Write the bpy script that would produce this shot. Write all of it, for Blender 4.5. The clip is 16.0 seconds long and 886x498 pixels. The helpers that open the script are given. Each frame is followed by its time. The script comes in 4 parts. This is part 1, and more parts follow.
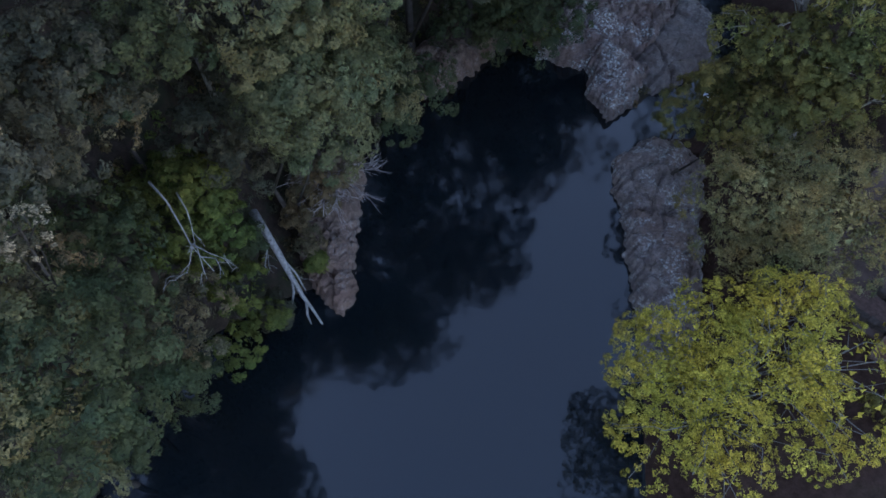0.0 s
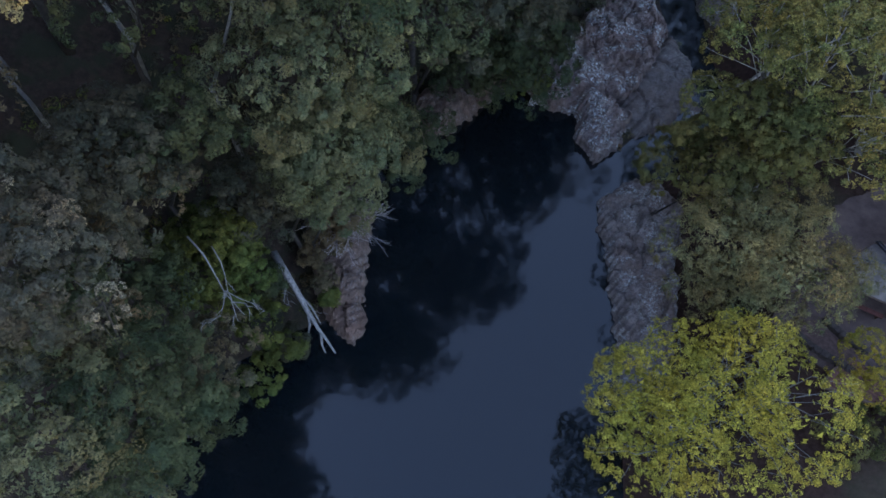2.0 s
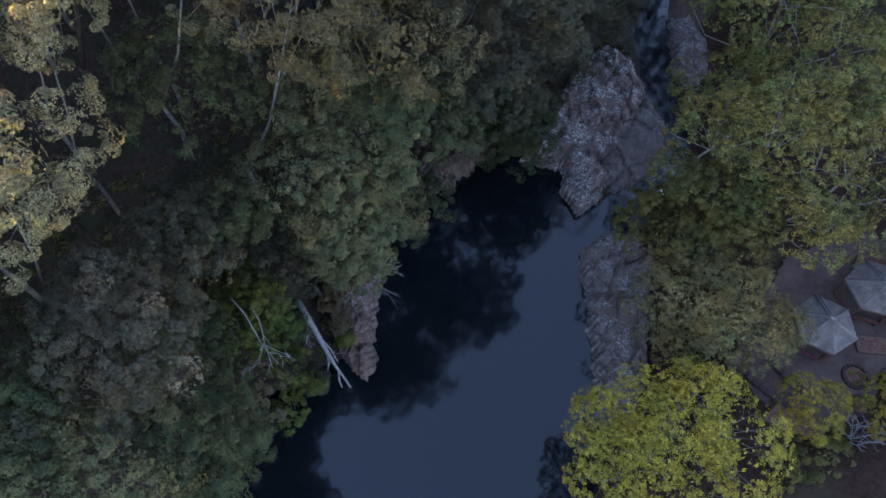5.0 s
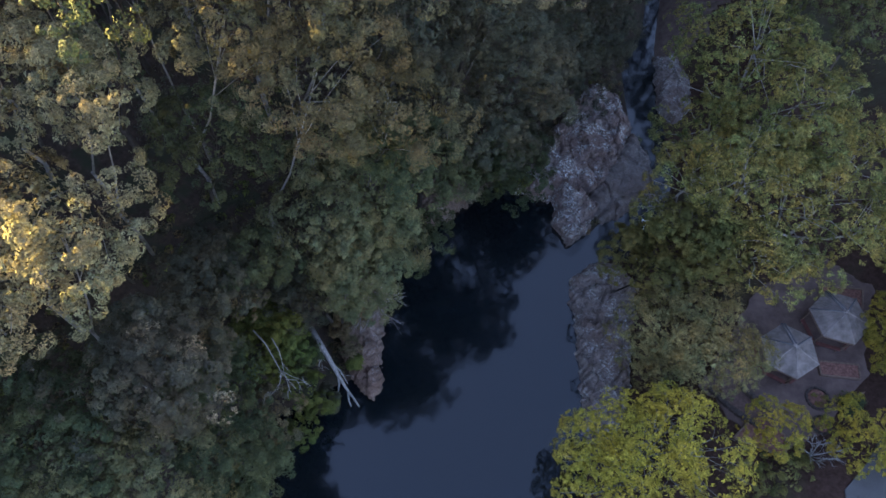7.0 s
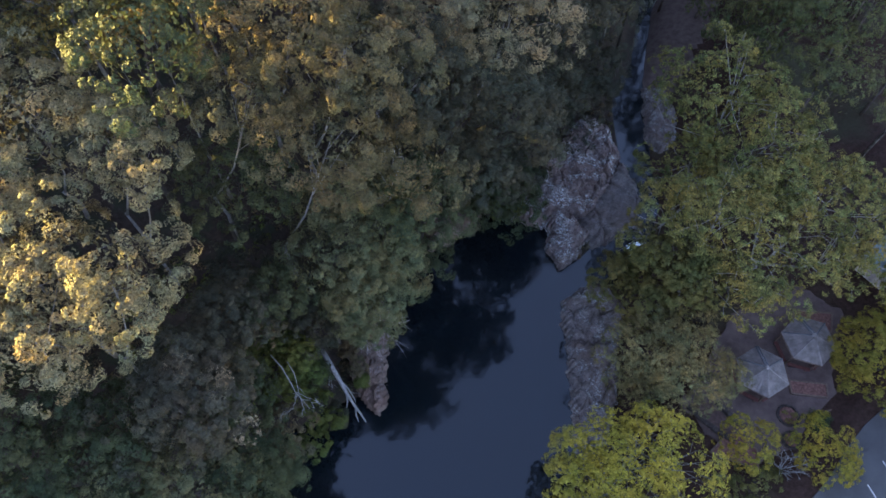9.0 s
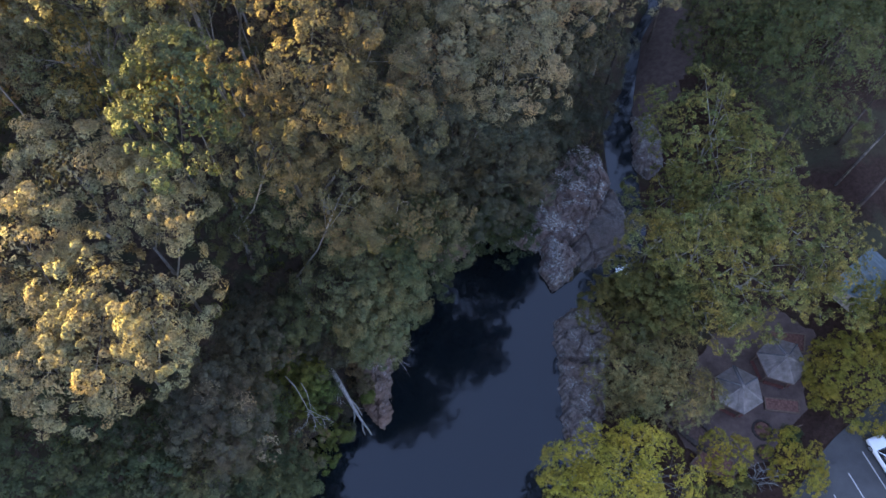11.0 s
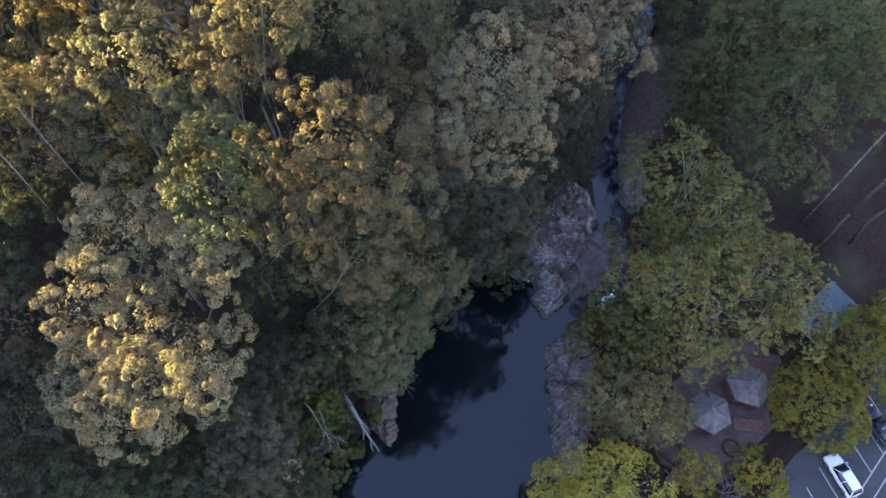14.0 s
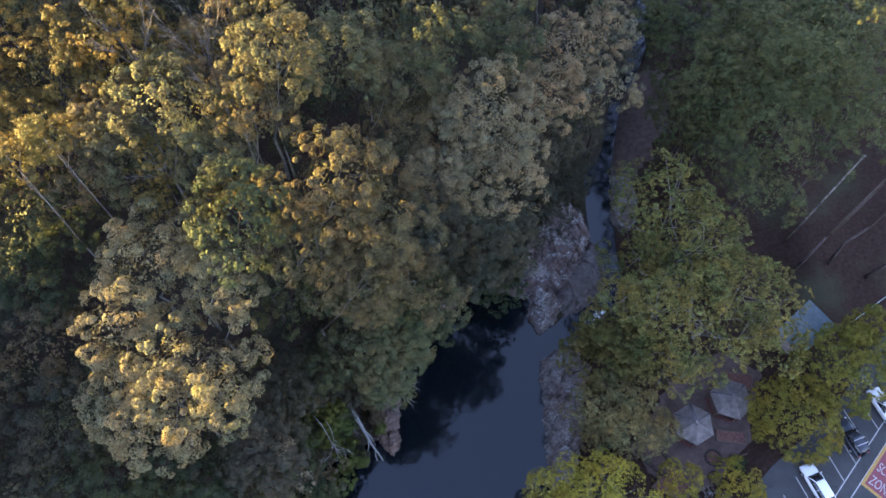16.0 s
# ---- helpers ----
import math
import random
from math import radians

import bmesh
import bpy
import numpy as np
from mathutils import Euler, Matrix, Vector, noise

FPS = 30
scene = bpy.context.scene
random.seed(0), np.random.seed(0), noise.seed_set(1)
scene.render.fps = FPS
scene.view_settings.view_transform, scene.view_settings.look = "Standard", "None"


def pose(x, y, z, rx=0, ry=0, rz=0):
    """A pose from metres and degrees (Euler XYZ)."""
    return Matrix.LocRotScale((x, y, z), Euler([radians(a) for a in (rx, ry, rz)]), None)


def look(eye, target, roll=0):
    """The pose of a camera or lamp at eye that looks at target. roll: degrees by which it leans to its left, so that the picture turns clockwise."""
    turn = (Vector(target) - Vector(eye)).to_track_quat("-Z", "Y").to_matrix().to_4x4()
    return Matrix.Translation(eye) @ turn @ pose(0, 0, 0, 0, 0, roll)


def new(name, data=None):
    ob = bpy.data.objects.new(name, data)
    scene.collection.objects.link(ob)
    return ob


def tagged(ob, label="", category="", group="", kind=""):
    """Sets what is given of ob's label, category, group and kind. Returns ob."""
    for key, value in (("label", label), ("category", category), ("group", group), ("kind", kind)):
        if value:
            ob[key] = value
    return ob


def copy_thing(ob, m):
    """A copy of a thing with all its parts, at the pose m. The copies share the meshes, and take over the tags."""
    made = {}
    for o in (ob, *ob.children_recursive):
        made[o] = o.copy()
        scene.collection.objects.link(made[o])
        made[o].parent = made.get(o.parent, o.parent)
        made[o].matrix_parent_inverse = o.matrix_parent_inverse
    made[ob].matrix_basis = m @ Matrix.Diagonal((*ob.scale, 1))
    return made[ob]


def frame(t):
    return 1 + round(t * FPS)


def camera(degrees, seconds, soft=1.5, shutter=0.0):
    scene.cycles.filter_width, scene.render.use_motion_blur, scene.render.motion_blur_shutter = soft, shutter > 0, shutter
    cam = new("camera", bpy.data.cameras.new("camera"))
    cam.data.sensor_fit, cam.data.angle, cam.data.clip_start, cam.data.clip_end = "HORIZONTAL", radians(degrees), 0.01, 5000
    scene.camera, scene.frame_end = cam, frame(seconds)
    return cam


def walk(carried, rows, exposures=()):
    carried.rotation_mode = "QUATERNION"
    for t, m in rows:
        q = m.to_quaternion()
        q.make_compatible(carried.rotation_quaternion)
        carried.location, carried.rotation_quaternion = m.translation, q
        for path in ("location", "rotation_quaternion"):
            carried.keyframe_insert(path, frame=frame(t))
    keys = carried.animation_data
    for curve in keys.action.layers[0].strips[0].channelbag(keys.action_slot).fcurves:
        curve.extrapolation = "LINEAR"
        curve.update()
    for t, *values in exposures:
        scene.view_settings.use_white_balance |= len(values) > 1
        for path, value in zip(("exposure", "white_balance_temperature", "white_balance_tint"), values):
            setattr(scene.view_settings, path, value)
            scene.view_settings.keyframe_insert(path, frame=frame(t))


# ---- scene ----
cam = camera(67.4, 16.0, soft=1.6)
PITCH = radians(-61.5)
RISE = [(0, 41.6), (0.5, 42.95), (1, 44.4), (1.5, 45.8), (2, 47.3), (3, 50.2), (4, 53.15), (5, 56.1), (6.5, 60.75), (8, 65.1),
        (9.5, 69.45), (11, 73.85), (12, 76.75), (13, 79.65), (14, 82.5), (15, 85.4), (16, 88.2)]
ROWS = [(t, look((0.1 - 0.026 * t, 0, z), (0.1 - 0.026 * t, math.cos(PITCH), z + math.sin(PITCH)))) for t, z in RISE]
EXPOSURES = [(0, 3.95, 6650, 33), (8, 4.06, 6550, 38), (16, 4.20, 6550, 41)]
walk(cam, ROWS, EXPOSURES)

# ---- light ----
SUN_AZ, SUN_EL = radians(167), radians(7.2)     # azimuth counted from +x towards +y
world = bpy.data.worlds.new("evening_sky")
scene.world = world
world.use_nodes = True
wn = world.node_tree
sky = wn.nodes.new("ShaderNodeTexSky")
sky.sky_type, sky.sun_disc = "NISHITA", False
sky.sun_elevation, sky.sun_rotation = SUN_EL, radians(90) - SUN_AZ
sky.air_density, sky.dust_density, sky.ozone_density = 1.0, 0.15, 2.0
wn.nodes["Background"].inputs["Strength"].default_value = 0.105
wn.links.new(sky.outputs[0], wn.nodes["Background"].inputs["Color"])
sun_data = bpy.data.lights.new("sun", "SUN")
sun_data.energy, sun_data.angle, sun_data.color = 4.8, radians(0.5), (1.0, 0.84, 0.20)
sun = new("sun", sun_data)
sun.matrix_world = look((math.cos(SUN_AZ) * math.cos(SUN_EL) * 100, math.sin(SUN_AZ) * math.cos(SUN_EL) * 100, math.sin(SUN_EL) * 100), (0, 0, 0))


# ---- materials ----
def mat(name, build):
    m = bpy.data.materials.new(name)
    m.use_nodes = True
    nt = m.node_tree
    build(nt, nt.nodes["Principled BSDF"])
    return m


def link(nt, a, b):
    nt.links.new(a, b)


def node(nt, kind, **values):
    n = nt.nodes.new(kind)
    for key, value in values.items():
        n.inputs[key].default_value = value
    return n


def ramp(nt, fac, stops):
    r = nt.nodes.new("ShaderNodeValToRGB")
    while len(r.color_ramp.elements) < len(stops):
        r.color_ramp.elements.new(0.5)
    for e, (p, c) in zip(r.color_ramp.elements, stops):
        e.position, e.color = p, (*c, 1)
    link(nt, fac, r.inputs[0])
    return r.outputs[0]


def noise_tex(nt, scale, detail=6, rough=0.6, coords=None):
    n = node(nt, "ShaderNodeTexNoise", Scale=scale, Detail=detail, Roughness=rough)
    link(nt, coords or nt.nodes.new("ShaderNodeNewGeometry").outputs["Position"], n.inputs["Vector"])
    return n.outputs["Fac"]


def mixed(nt, fac, a, b, how="MIX"):
    m = nt.nodes.new("ShaderNodeMix")
    m.data_type, m.blend_type = "RGBA", how
    for v, s in ((fac, m.inputs[0]), (a, m.inputs[6]), (b, m.inputs[7])):
        if isinstance(v, (int, float)):
            s.default_value = v
        elif isinstance(v, tuple):
            s.default_value = (*v, 1)
        else:
            link(nt, v, s)
    return m.outputs[2]


def bumped(nt, bsdf, height, strength, distance):
    b = node(nt, "ShaderNodeBump", Strength=strength, Distance=distance)
    link(nt, height, b.inputs["Height"])
    link(nt, b.outputs[0], bsdf.inputs["Normal"])


def plain(name, colour, rough=0.6, metal=0.0, vary=0.25, scale=3.0, bump=0.0):
    def build(nt, b):
        f = noise_tex(nt, scale)
        dark = tuple(c * (1 - vary) for c in colour)
        light = tuple(min(1, c * (1 + vary)) for c in colour)
        link(nt, ramp(nt, f, [(0.3, dark), (0.7, light)]), b.inputs["Base Color"])
        b.inputs["Roughness"].default_value, b.inputs["Metallic"].default_value = rough, metal
        b.inputs["Specular IOR Level"].default_value = 0.5 if rough < 0.4 or metal else 0.15
        if bump:
            bumped(nt, b, noise_tex(nt, scale * 8), 0.6, bump)
    return mat(name, build)


def foliage(name, dark, light, glow=0.22, patchy=1.0, even=0.0):
    dark, light = (tuple(v * k for v, k in zip(c, (1.25, 1.06, 1.07))) for c in (dark, light))
    mean = tuple((a + c) / 2 for a, c in zip(dark, light))
    reach = 1.0 if name.startswith(("yellow", "wattle", "lime_")) else 0.62 - 0.2 * even
    dark, light = (tuple(m + (v - m) * reach for m, v in zip(mean, c)) for c in (dark, light))

    def build(nt, b):
        g = nt.nodes.new("ShaderNodeNewGeometry")
        leaf = ramp(nt, g.outputs["Random Per Island"], [(0.0, dark), (0.55, tuple((a + c) / 2 for a, c in zip(dark, light))), (1.0, light)])
        patch = ramp(nt, noise_tex(nt, 0.9, 4), [(0.32, (1 - 0.4 * patchy, 1 - 0.37 * patchy, 1 - 0.4 * patchy)), (0.68, (1 + 0.32 * patchy, 1 + 0.28 * patchy, 1 + 0.2 * patchy))])
        hue = ramp(nt, noise_tex(nt, 0.38, 3), [(0.36, (1 - 0.16 * patchy, 1.0, 1.0)), (0.64, (1 + 0.14 * patchy, 1.0, 1 - 0.16 * patchy))])
        patch = mixed(nt, 1.0, patch, hue, "MULTIPLY")
        info = nt.nodes.new("ShaderNodeObjectInfo")
        tint = ramp(nt, info.outputs["Random"], [(0.0, (0.84, 0.92, 0.88)), (1.0, (1.14, 1.04, 0.96))])
        c = mixed(nt, 1.0, mixed(nt, 1.0, leaf, patch, "MULTIPLY"), tint, "MULTIPLY")
        grain = noise_tex(nt, 13.0, 3, 0.65)
        c = mixed(nt, 1.0, c, ramp(nt, grain, [(0.36, (0.74, 0.75, 0.74)), (0.64, (1.30, 1.28, 1.26))]), "MULTIPLY")
        bumped(nt, b, grain, 0.6, 0.05)
        link(nt, c, b.inputs["Base Color"])
        b.inputs["Roughness"].default_value = 0.55
        b.inputs["Specular IOR Level"].default_value = 0.07
        t = nt.nodes.new("ShaderNodeBsdfTranslucent")
        link(nt, c, t.inputs["Color"])
        m = node(nt, "ShaderNodeMixShader", Fac=glow)
        link(nt, b.outputs[0], m.inputs[1])
        link(nt, t.outputs[0], m.inputs[2])
        link(nt, m.outputs[0], nt.nodes["Material Output"].inputs["Surface"])
    return mat(name, build)


def rock_material(name, low, mid_c, high, lichen_most, rough=0.85, relief=0.09):
    def build(nt, b):
        big, mid, fine = noise_tex(nt, 0.33, 4), noise_tex(nt, 1.3, 9, 0.72), noise_tex(nt, 6.0, 10, 0.75)
        c = ramp(nt, mid, [(0.36, low), (0.5, mid_c), (0.64, high)])
        c = mixed(nt, ramp(nt, big, [(0.45, (0, 0, 0)), (0.6, (0.6, 0.6, 0.6))]), c, tuple(v * k for v, k in zip(mid_c, (1.0, 0.82, 0.74))))
        speck = ramp(nt, noise_tex(nt, 4.2, 10, 0.8), [(0.5, (0, 0, 0)), (0.57, (1, 1, 1))])
        patch = ramp(nt, noise_tex(nt, 0.55, 4), [(0.47, (0, 0, 0)), (0.56, (lichen_most,) * 3)])
        c = mixed(nt, mixed(nt, 1.0, speck, patch, "MULTIPLY"), c, (0.40, 0.415, 0.40))
        c = mixed(nt, ramp(nt, fine, [(0.36, (0.8, 0.8, 0.8)), (0.48, (0, 0, 0))]), c, tuple(v * 0.4 for v in low))
        link(nt, c, b.inputs["Base Color"])
        b.inputs["Roughness"].default_value = rough
        b.inputs["Specular IOR Level"].default_value = 0.25
        bumped(nt, b, fine, 0.9, relief)
    return mat(name, build)


def build_ground(nt, b):
    litter, patch, fine = noise_tex(nt, 2.2, 9, 0.75), noise_tex(nt, 0.12, 5), noise_tex(nt, 12.0, 6, 0.8)
    # litter darkened to include the pines' shade on the right slope
    c = ramp(nt, litter, [(0.36, (0.024, 0.012, 0.0085)), (0.5, (0.037, 0.019, 0.0138)), (0.68, (0.055, 0.030, 0.022))])
    c = mixed(nt, ramp(nt, patch, [(0.5, (0, 0, 0)), (0.66, (0.7, 0.7, 0.7))]), c, (0.045, 0.045, 0.024))
    link(nt, c, b.inputs["Base Color"])
    b.inputs["Roughness"].default_value = 0.95
    b.inputs["Specular IOR Level"].default_value = 0.1
    bumped(nt, b, fine, 0.8, 0.08)


def build_bank_soil(nt, b):
    # lighter soil colour for the open bank, without the slope's painted shade
    c = ramp(nt, noise_tex(nt, 1.4, 8, 0.7), [(0.34, (0.066, 0.042, 0.034)), (0.66, (0.112, 0.078, 0.065))])
    link(nt, c, b.inputs["Base Color"])
    b.inputs["Roughness"].default_value = 0.95
    b.inputs["Specular IOR Level"].default_value = 0.1
    bumped(nt, b, noise_tex(nt, 14.0, 6, 0.8), 0.7, 0.05)


def build_forest_floor(nt, b):
    litter, patch, fine = noise_tex(nt, 2.2, 9, 0.75), noise_tex(nt, 0.5, 5), noise_tex(nt, 12.0, 6, 0.8)
    # litter colours darkened for the shade beneath the dense canopy
    c = ramp(nt, litter, [(0.36, (0.020, 0.014, 0.011)), (0.5, (0.032, 0.022, 0.017)), (0.68, (0.050, 0.034, 0.026))])
    c = mixed(nt, ramp(nt, patch, [(0.48, (0, 0, 0)), (0.6, (0.8, 0.8, 0.8))]), c, (0.022, 0.026, 0.015))
    link(nt, c, b.inputs["Base Color"])
    b.inputs["Roughness"].default_value = 0.95
    b.inputs["Specular IOR Level"].default_value = 0.1
    bumped(nt, b, fine, 0.8, 0.08)


def build_water(nt, b):
    tint = ramp(nt, noise_tex(nt, 0.08, 4), [(0.35, (0.0024, 0.0052, 0.0068)), (0.7, (0.0044, 0.0056, 0.0062))])
    link(nt, tint, b.inputs["Base Color"])
    b.inputs["Roughness"].default_value = 0.065
    b.inputs["IOR"].default_value = 1.48
    bumped(nt, b, noise_tex(nt, 0.9, 3, 0.5), 0.10, 0.05)


def build_bark(nt, b):
    n = noise_tex(nt, 3.0, 8, 0.7)
    link(nt, ramp(nt, n, [(0.3, (0.05, 0.042, 0.035)), (0.55, (0.125, 0.112, 0.098)), (0.75, (0.21, 0.195, 0.175))]), b.inputs["Base Color"])
    b.inputs["Roughness"].default_value = 0.85
    bumped(nt, b, noise_tex(nt, 14.0), 0.7, 0.03)


def build_asphalt(nt, b):
    c = ramp(nt, noise_tex(nt, 0.5, 7, 0.65), [(0.3, (0.042, 0.040, 0.038)), (0.7, (0.062, 0.059, 0.056))])
    stain = ramp(nt, noise_tex(nt, 0.9, 3), [(0.66, (0, 0, 0)), (0.72, (0.7, 0.7, 0.7))])
    c = mixed(nt, stain, c, (0.036, 0.033, 0.032))
    grit = ramp(nt, noise_tex(nt, 40.0, 4), [(0.35, (0.8, 0.8, 0.8)), (0.65, (1.15, 1.15, 1.15))])
    link(nt, mixed(nt, 1.0, c, grit, "MULTIPLY"), b.inputs["Base Color"])
    b.inputs["Roughness"].default_value = 0.9
    b.inputs["Specular IOR Level"].default_value = 0.15
    bumped(nt, b, noise_tex(nt, 60.0, 3), 0.5, 0.01)


def build_paving(nt, b):
    c = ramp(nt, noise_tex(nt, 0.7, 8, 0.7), [(0.3, (0.058, 0.036, 0.029)), (0.7, (0.118, 0.078, 0.065))])
    leaf = ramp(nt, noise_tex(nt, 6.0, 9, 0.8), [(0.6, (0, 0, 0)), (0.68, (0.8, 0.8, 0.8))])
    link(nt, mixed(nt, leaf, c, (0.10, 0.055, 0.04)), b.inputs["Base Color"])
    b.inputs["Roughness"].default_value = 0.9
    b.inputs["Specular IOR Level"].default_value = 0.15
    bumped(nt, b, noise_tex(nt, 18.0, 6), 0.5, 0.02)


GROUND, FOREST_FLOOR, BANK_SOIL = mat("leaf_litter", build_ground), mat("forest_floor", build_forest_floor), mat("open_bank_soil", build_bank_soil)
WATER, BARK = mat("river_water", build_water), mat("pale_bark", build_bark)
ROCK = rock_material("lichen_rock", (0.058, 0.041, 0.036), (0.128, 0.093, 0.082), (0.205, 0.162, 0.146), 0.95, relief=0.07)
SLAB_ROCK = rock_material("slab_rock", (0.068, 0.051, 0.044), (0.124, 0.096, 0.084), (0.180, 0.145, 0.128), 0.55, relief=0.05)
BROWN_ROCK = rock_material("brown_rock", (0.056, 0.035, 0.026), (0.115, 0.074, 0.057), (0.175, 0.122, 0.097), 0.2)
SMOOTH_ROCK = rock_material("water_worn_rock", (0.054, 0.042, 0.038), (0.092, 0.074, 0.067), (0.13, 0.107, 0.097), 0.15, 0.6, 0.03)
ASPHALT, PAVING = mat("asphalt", build_asphalt), mat("worn_paving", build_paving)
DEADWOOD = plain("weathered_wood", (0.175, 0.163, 0.152), 0.85, vary=0.5, scale=6, bump=0.02)
TWIGS = plain("bare_twigs", (0.30, 0.25, 0.235), 0.85, vary=0.3)
PALE_LIMB = plain("pale_limb_bark", (0.20, 0.172, 0.150), 0.85, vary=0.35, scale=4)
MOTTLED_TRUNK = plain("mottled_trunk", (0.135, 0.112, 0.096), 0.85, vary=0.75, scale=1.6, bump=0.02)
PINE_BARK = plain("pine_bark", (0.075, 0.055, 0.046), 0.9, vary=0.4, scale=2, bump=0.03)
GREY_TWIGS = plain("grey_twigs", (0.125, 0.110, 0.100), 0.85, vary=0.3)
DARK_BARK = plain("dark_bark", (0.034, 0.027, 0.022), 0.9, vary=0.4, bump=0.03)
ROOF_SHEET = plain("weathered_roof_sheet", (0.228, 0.186, 0.162), 0.8, 0.0, vary=0.36, scale=1.6)
RIDGE_DARK = plain("dark_ridge_cap", (0.085, 0.08, 0.08), 0.6)
BLUE_ROOF = plain("blue_grey_steel", (0.105, 0.145, 0.160), 0.5, 0.2, vary=0.2, scale=1.2)
TIMBER = plain("dark_timber", (0.12, 0.075, 0.055), 0.8, vary=0.35, scale=5)
RED_TIMBER = plain("red_stained_timber", (0.10, 0.035, 0.028), 0.7, vary=0.3, scale=5)
BRICK_WALL = plain("rendered_wall", (0.30, 0.24, 0.20), 0.9)
MULCH = plain("red_mulch", (0.13, 0.06, 0.045), 0.95, vary=0.5, scale=5, bump=0.05)
# stone colour lowered to carry the shadow along the low walls
STONE = plain("edging_stone", (0.050, 0.037, 0.031), 0.9, vary=0.4, scale=4, bump=0.03)
MULCH_PATH = plain("red_gravel", (0.085, 0.050, 0.040), 0.95, vary=0.4, scale=4, bump=0.03)
LINE = plain("road_paint", (0.32, 0.29, 0.27), 0.7, vary=0.2, scale=6)
RED_PAINT = plain("red_road_paint", (0.20, 0.055, 0.06), 0.85, vary=0.2, scale=4)
YELLOW_PAINT = plain("ochre_road_paint", (0.36, 0.20, 0.06), 0.85, vary=0.2, scale=4)
WHITE_CAR = plain("white_car_paint", (0.62, 0.60, 0.58), 0.25, vary=0.02)
BLACK_CAR = plain("black_car_paint", (0.022, 0.025, 0.032), 0.22, vary=0.1)
GLASS_DARK = plain("tinted_glass", (0.012, 0.014, 0.018), 0.06, vary=0.1)
TYRE = plain("tyre_rubber", (0.02, 0.02, 0.02), 0.9)
ALLOY = plain("alloy_rim", (0.5, 0.5, 0.52), 0.35, 0.9, vary=0.1)
LAMP_RED = plain("tail_lamp_red", (0.35, 0.02, 0.02), 0.3, vary=0.1)
LAMP_CLEAR = plain("headlamp_clear", (0.6, 0.62, 0.65), 0.15, vary=0.05)
RAIL_GREEN = plain("pale_green_rail", (0.36, 0.45, 0.40), 0.5, vary=0.15)
FOAM = plain("white_water", (0.75, 0.78, 0.8), 0.6, vary=0.2, scale=8)

# species: dark and light leaf colour, leaf length, leaf width, label, name
SPECIES = {
    "silver": ((0.046, 0.047, 0.028), (0.198, 0.190, 0.112), 0.21, 0.12, "tall gum tree with clustered silvery grey-green crown", "gum_tree"),
    "grey": ((0.058, 0.053, 0.034), (0.185, 0.166, 0.104), 0.21, 0.12, "tall gum tree with dull grey-green clustered crown", "gum_tree"),
    "ash": ((0.024, 0.026, 0.020), (0.070, 0.070, 0.055), 0.21, 0.12, "dull ash-grey gum tree with thin clustered crown", "gum_tree"),
    "olive": ((0.040, 0.039, 0.021), (0.099, 0.092, 0.050), 0.21, 0.12, "tall gum tree with olive brown-tinged crown", "gum_tree"),
    "green": ((0.037, 0.046, 0.026), (0.112, 0.119, 0.064), 0.22, 0.13, "leafy green forest tree on the gorge side", "forest_tree"),
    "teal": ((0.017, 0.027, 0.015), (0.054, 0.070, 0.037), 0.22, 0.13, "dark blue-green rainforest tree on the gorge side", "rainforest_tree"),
    # slate: leaf colour darkened to carry the shade of the lower forest
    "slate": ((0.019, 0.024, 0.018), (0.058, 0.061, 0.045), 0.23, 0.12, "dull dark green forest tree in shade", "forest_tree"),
    "brown": ((0.042, 0.038, 0.024), (0.118, 0.102, 0.064), 0.24, 0.12, "brownish olive forest tree with thin foliage", "forest_tree"),
    "lime2": ((0.028, 0.044, 0.014), (0.082, 0.104, 0.030), 0.24, 0.15, "bright green bushy shrub on the bank", "bank_shrub"),
    "yellow": ((0.092, 0.096, 0.018), (0.355, 0.335, 0.054), 0.105, 0.072, "broad bright yellow-green tree leaning over the water", "yellow_tree"),
    "heath": ((0.072, 0.063, 0.031), (0.236, 0.198, 0.096), 0.13, 0.06, "fine-leaved greyish olive tree on the bank", "paperbark_tree"),
    "broad": ((0.046, 0.050, 0.019), (0.118, 0.118, 0.042), 0.23, 0.15, "dark green broadleaf tree at the rapids", "broadleaf_tree"),
    "wattle": ((0.050, 0.054, 0.021), (0.190, 0.186, 0.066), 0.155, 0.095, "wide spreading yellow-olive tree over the picnic ground", "spreading_tree"),
    "pine": ((0.026, 0.037, 0.018), (0.092, 0.108, 0.048), 0.42, 0.10, "tall dark green pine with feathery crown", "pine_tree"),
    "round": ((0.058, 0.060, 0.012), (0.174, 0.167, 0.033), 0.17, 0.105, "dense rounded green tree beside the parking bays", "parking_tree"),
    "lime": ((0.12, 0.105, 0.018), (0.25, 0.205, 0.035), 0.13, 0.085, "small rounded yellow shrub in the picnic ground", "yellow_shrub"),
    "bloom": ((0.035, 0.036, 0.028), (0.270, 0.260, 0.205), 0.09, 0.06, "pale flowering gum tree with creamy blossom sprays", "gum_tree"),
    # gold: the amber of the low sun is partly put into the leaves
    "gold": ((0.050, 0.042, 0.014), (0.132, 0.110, 0.036), 0.26, 0.13, "thin-leaved amber gum tree on the sunny slope", "gum_tree"),
}
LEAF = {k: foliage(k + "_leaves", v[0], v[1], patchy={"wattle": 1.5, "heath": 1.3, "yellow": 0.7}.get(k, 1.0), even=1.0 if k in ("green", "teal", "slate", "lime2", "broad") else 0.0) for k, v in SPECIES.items()}


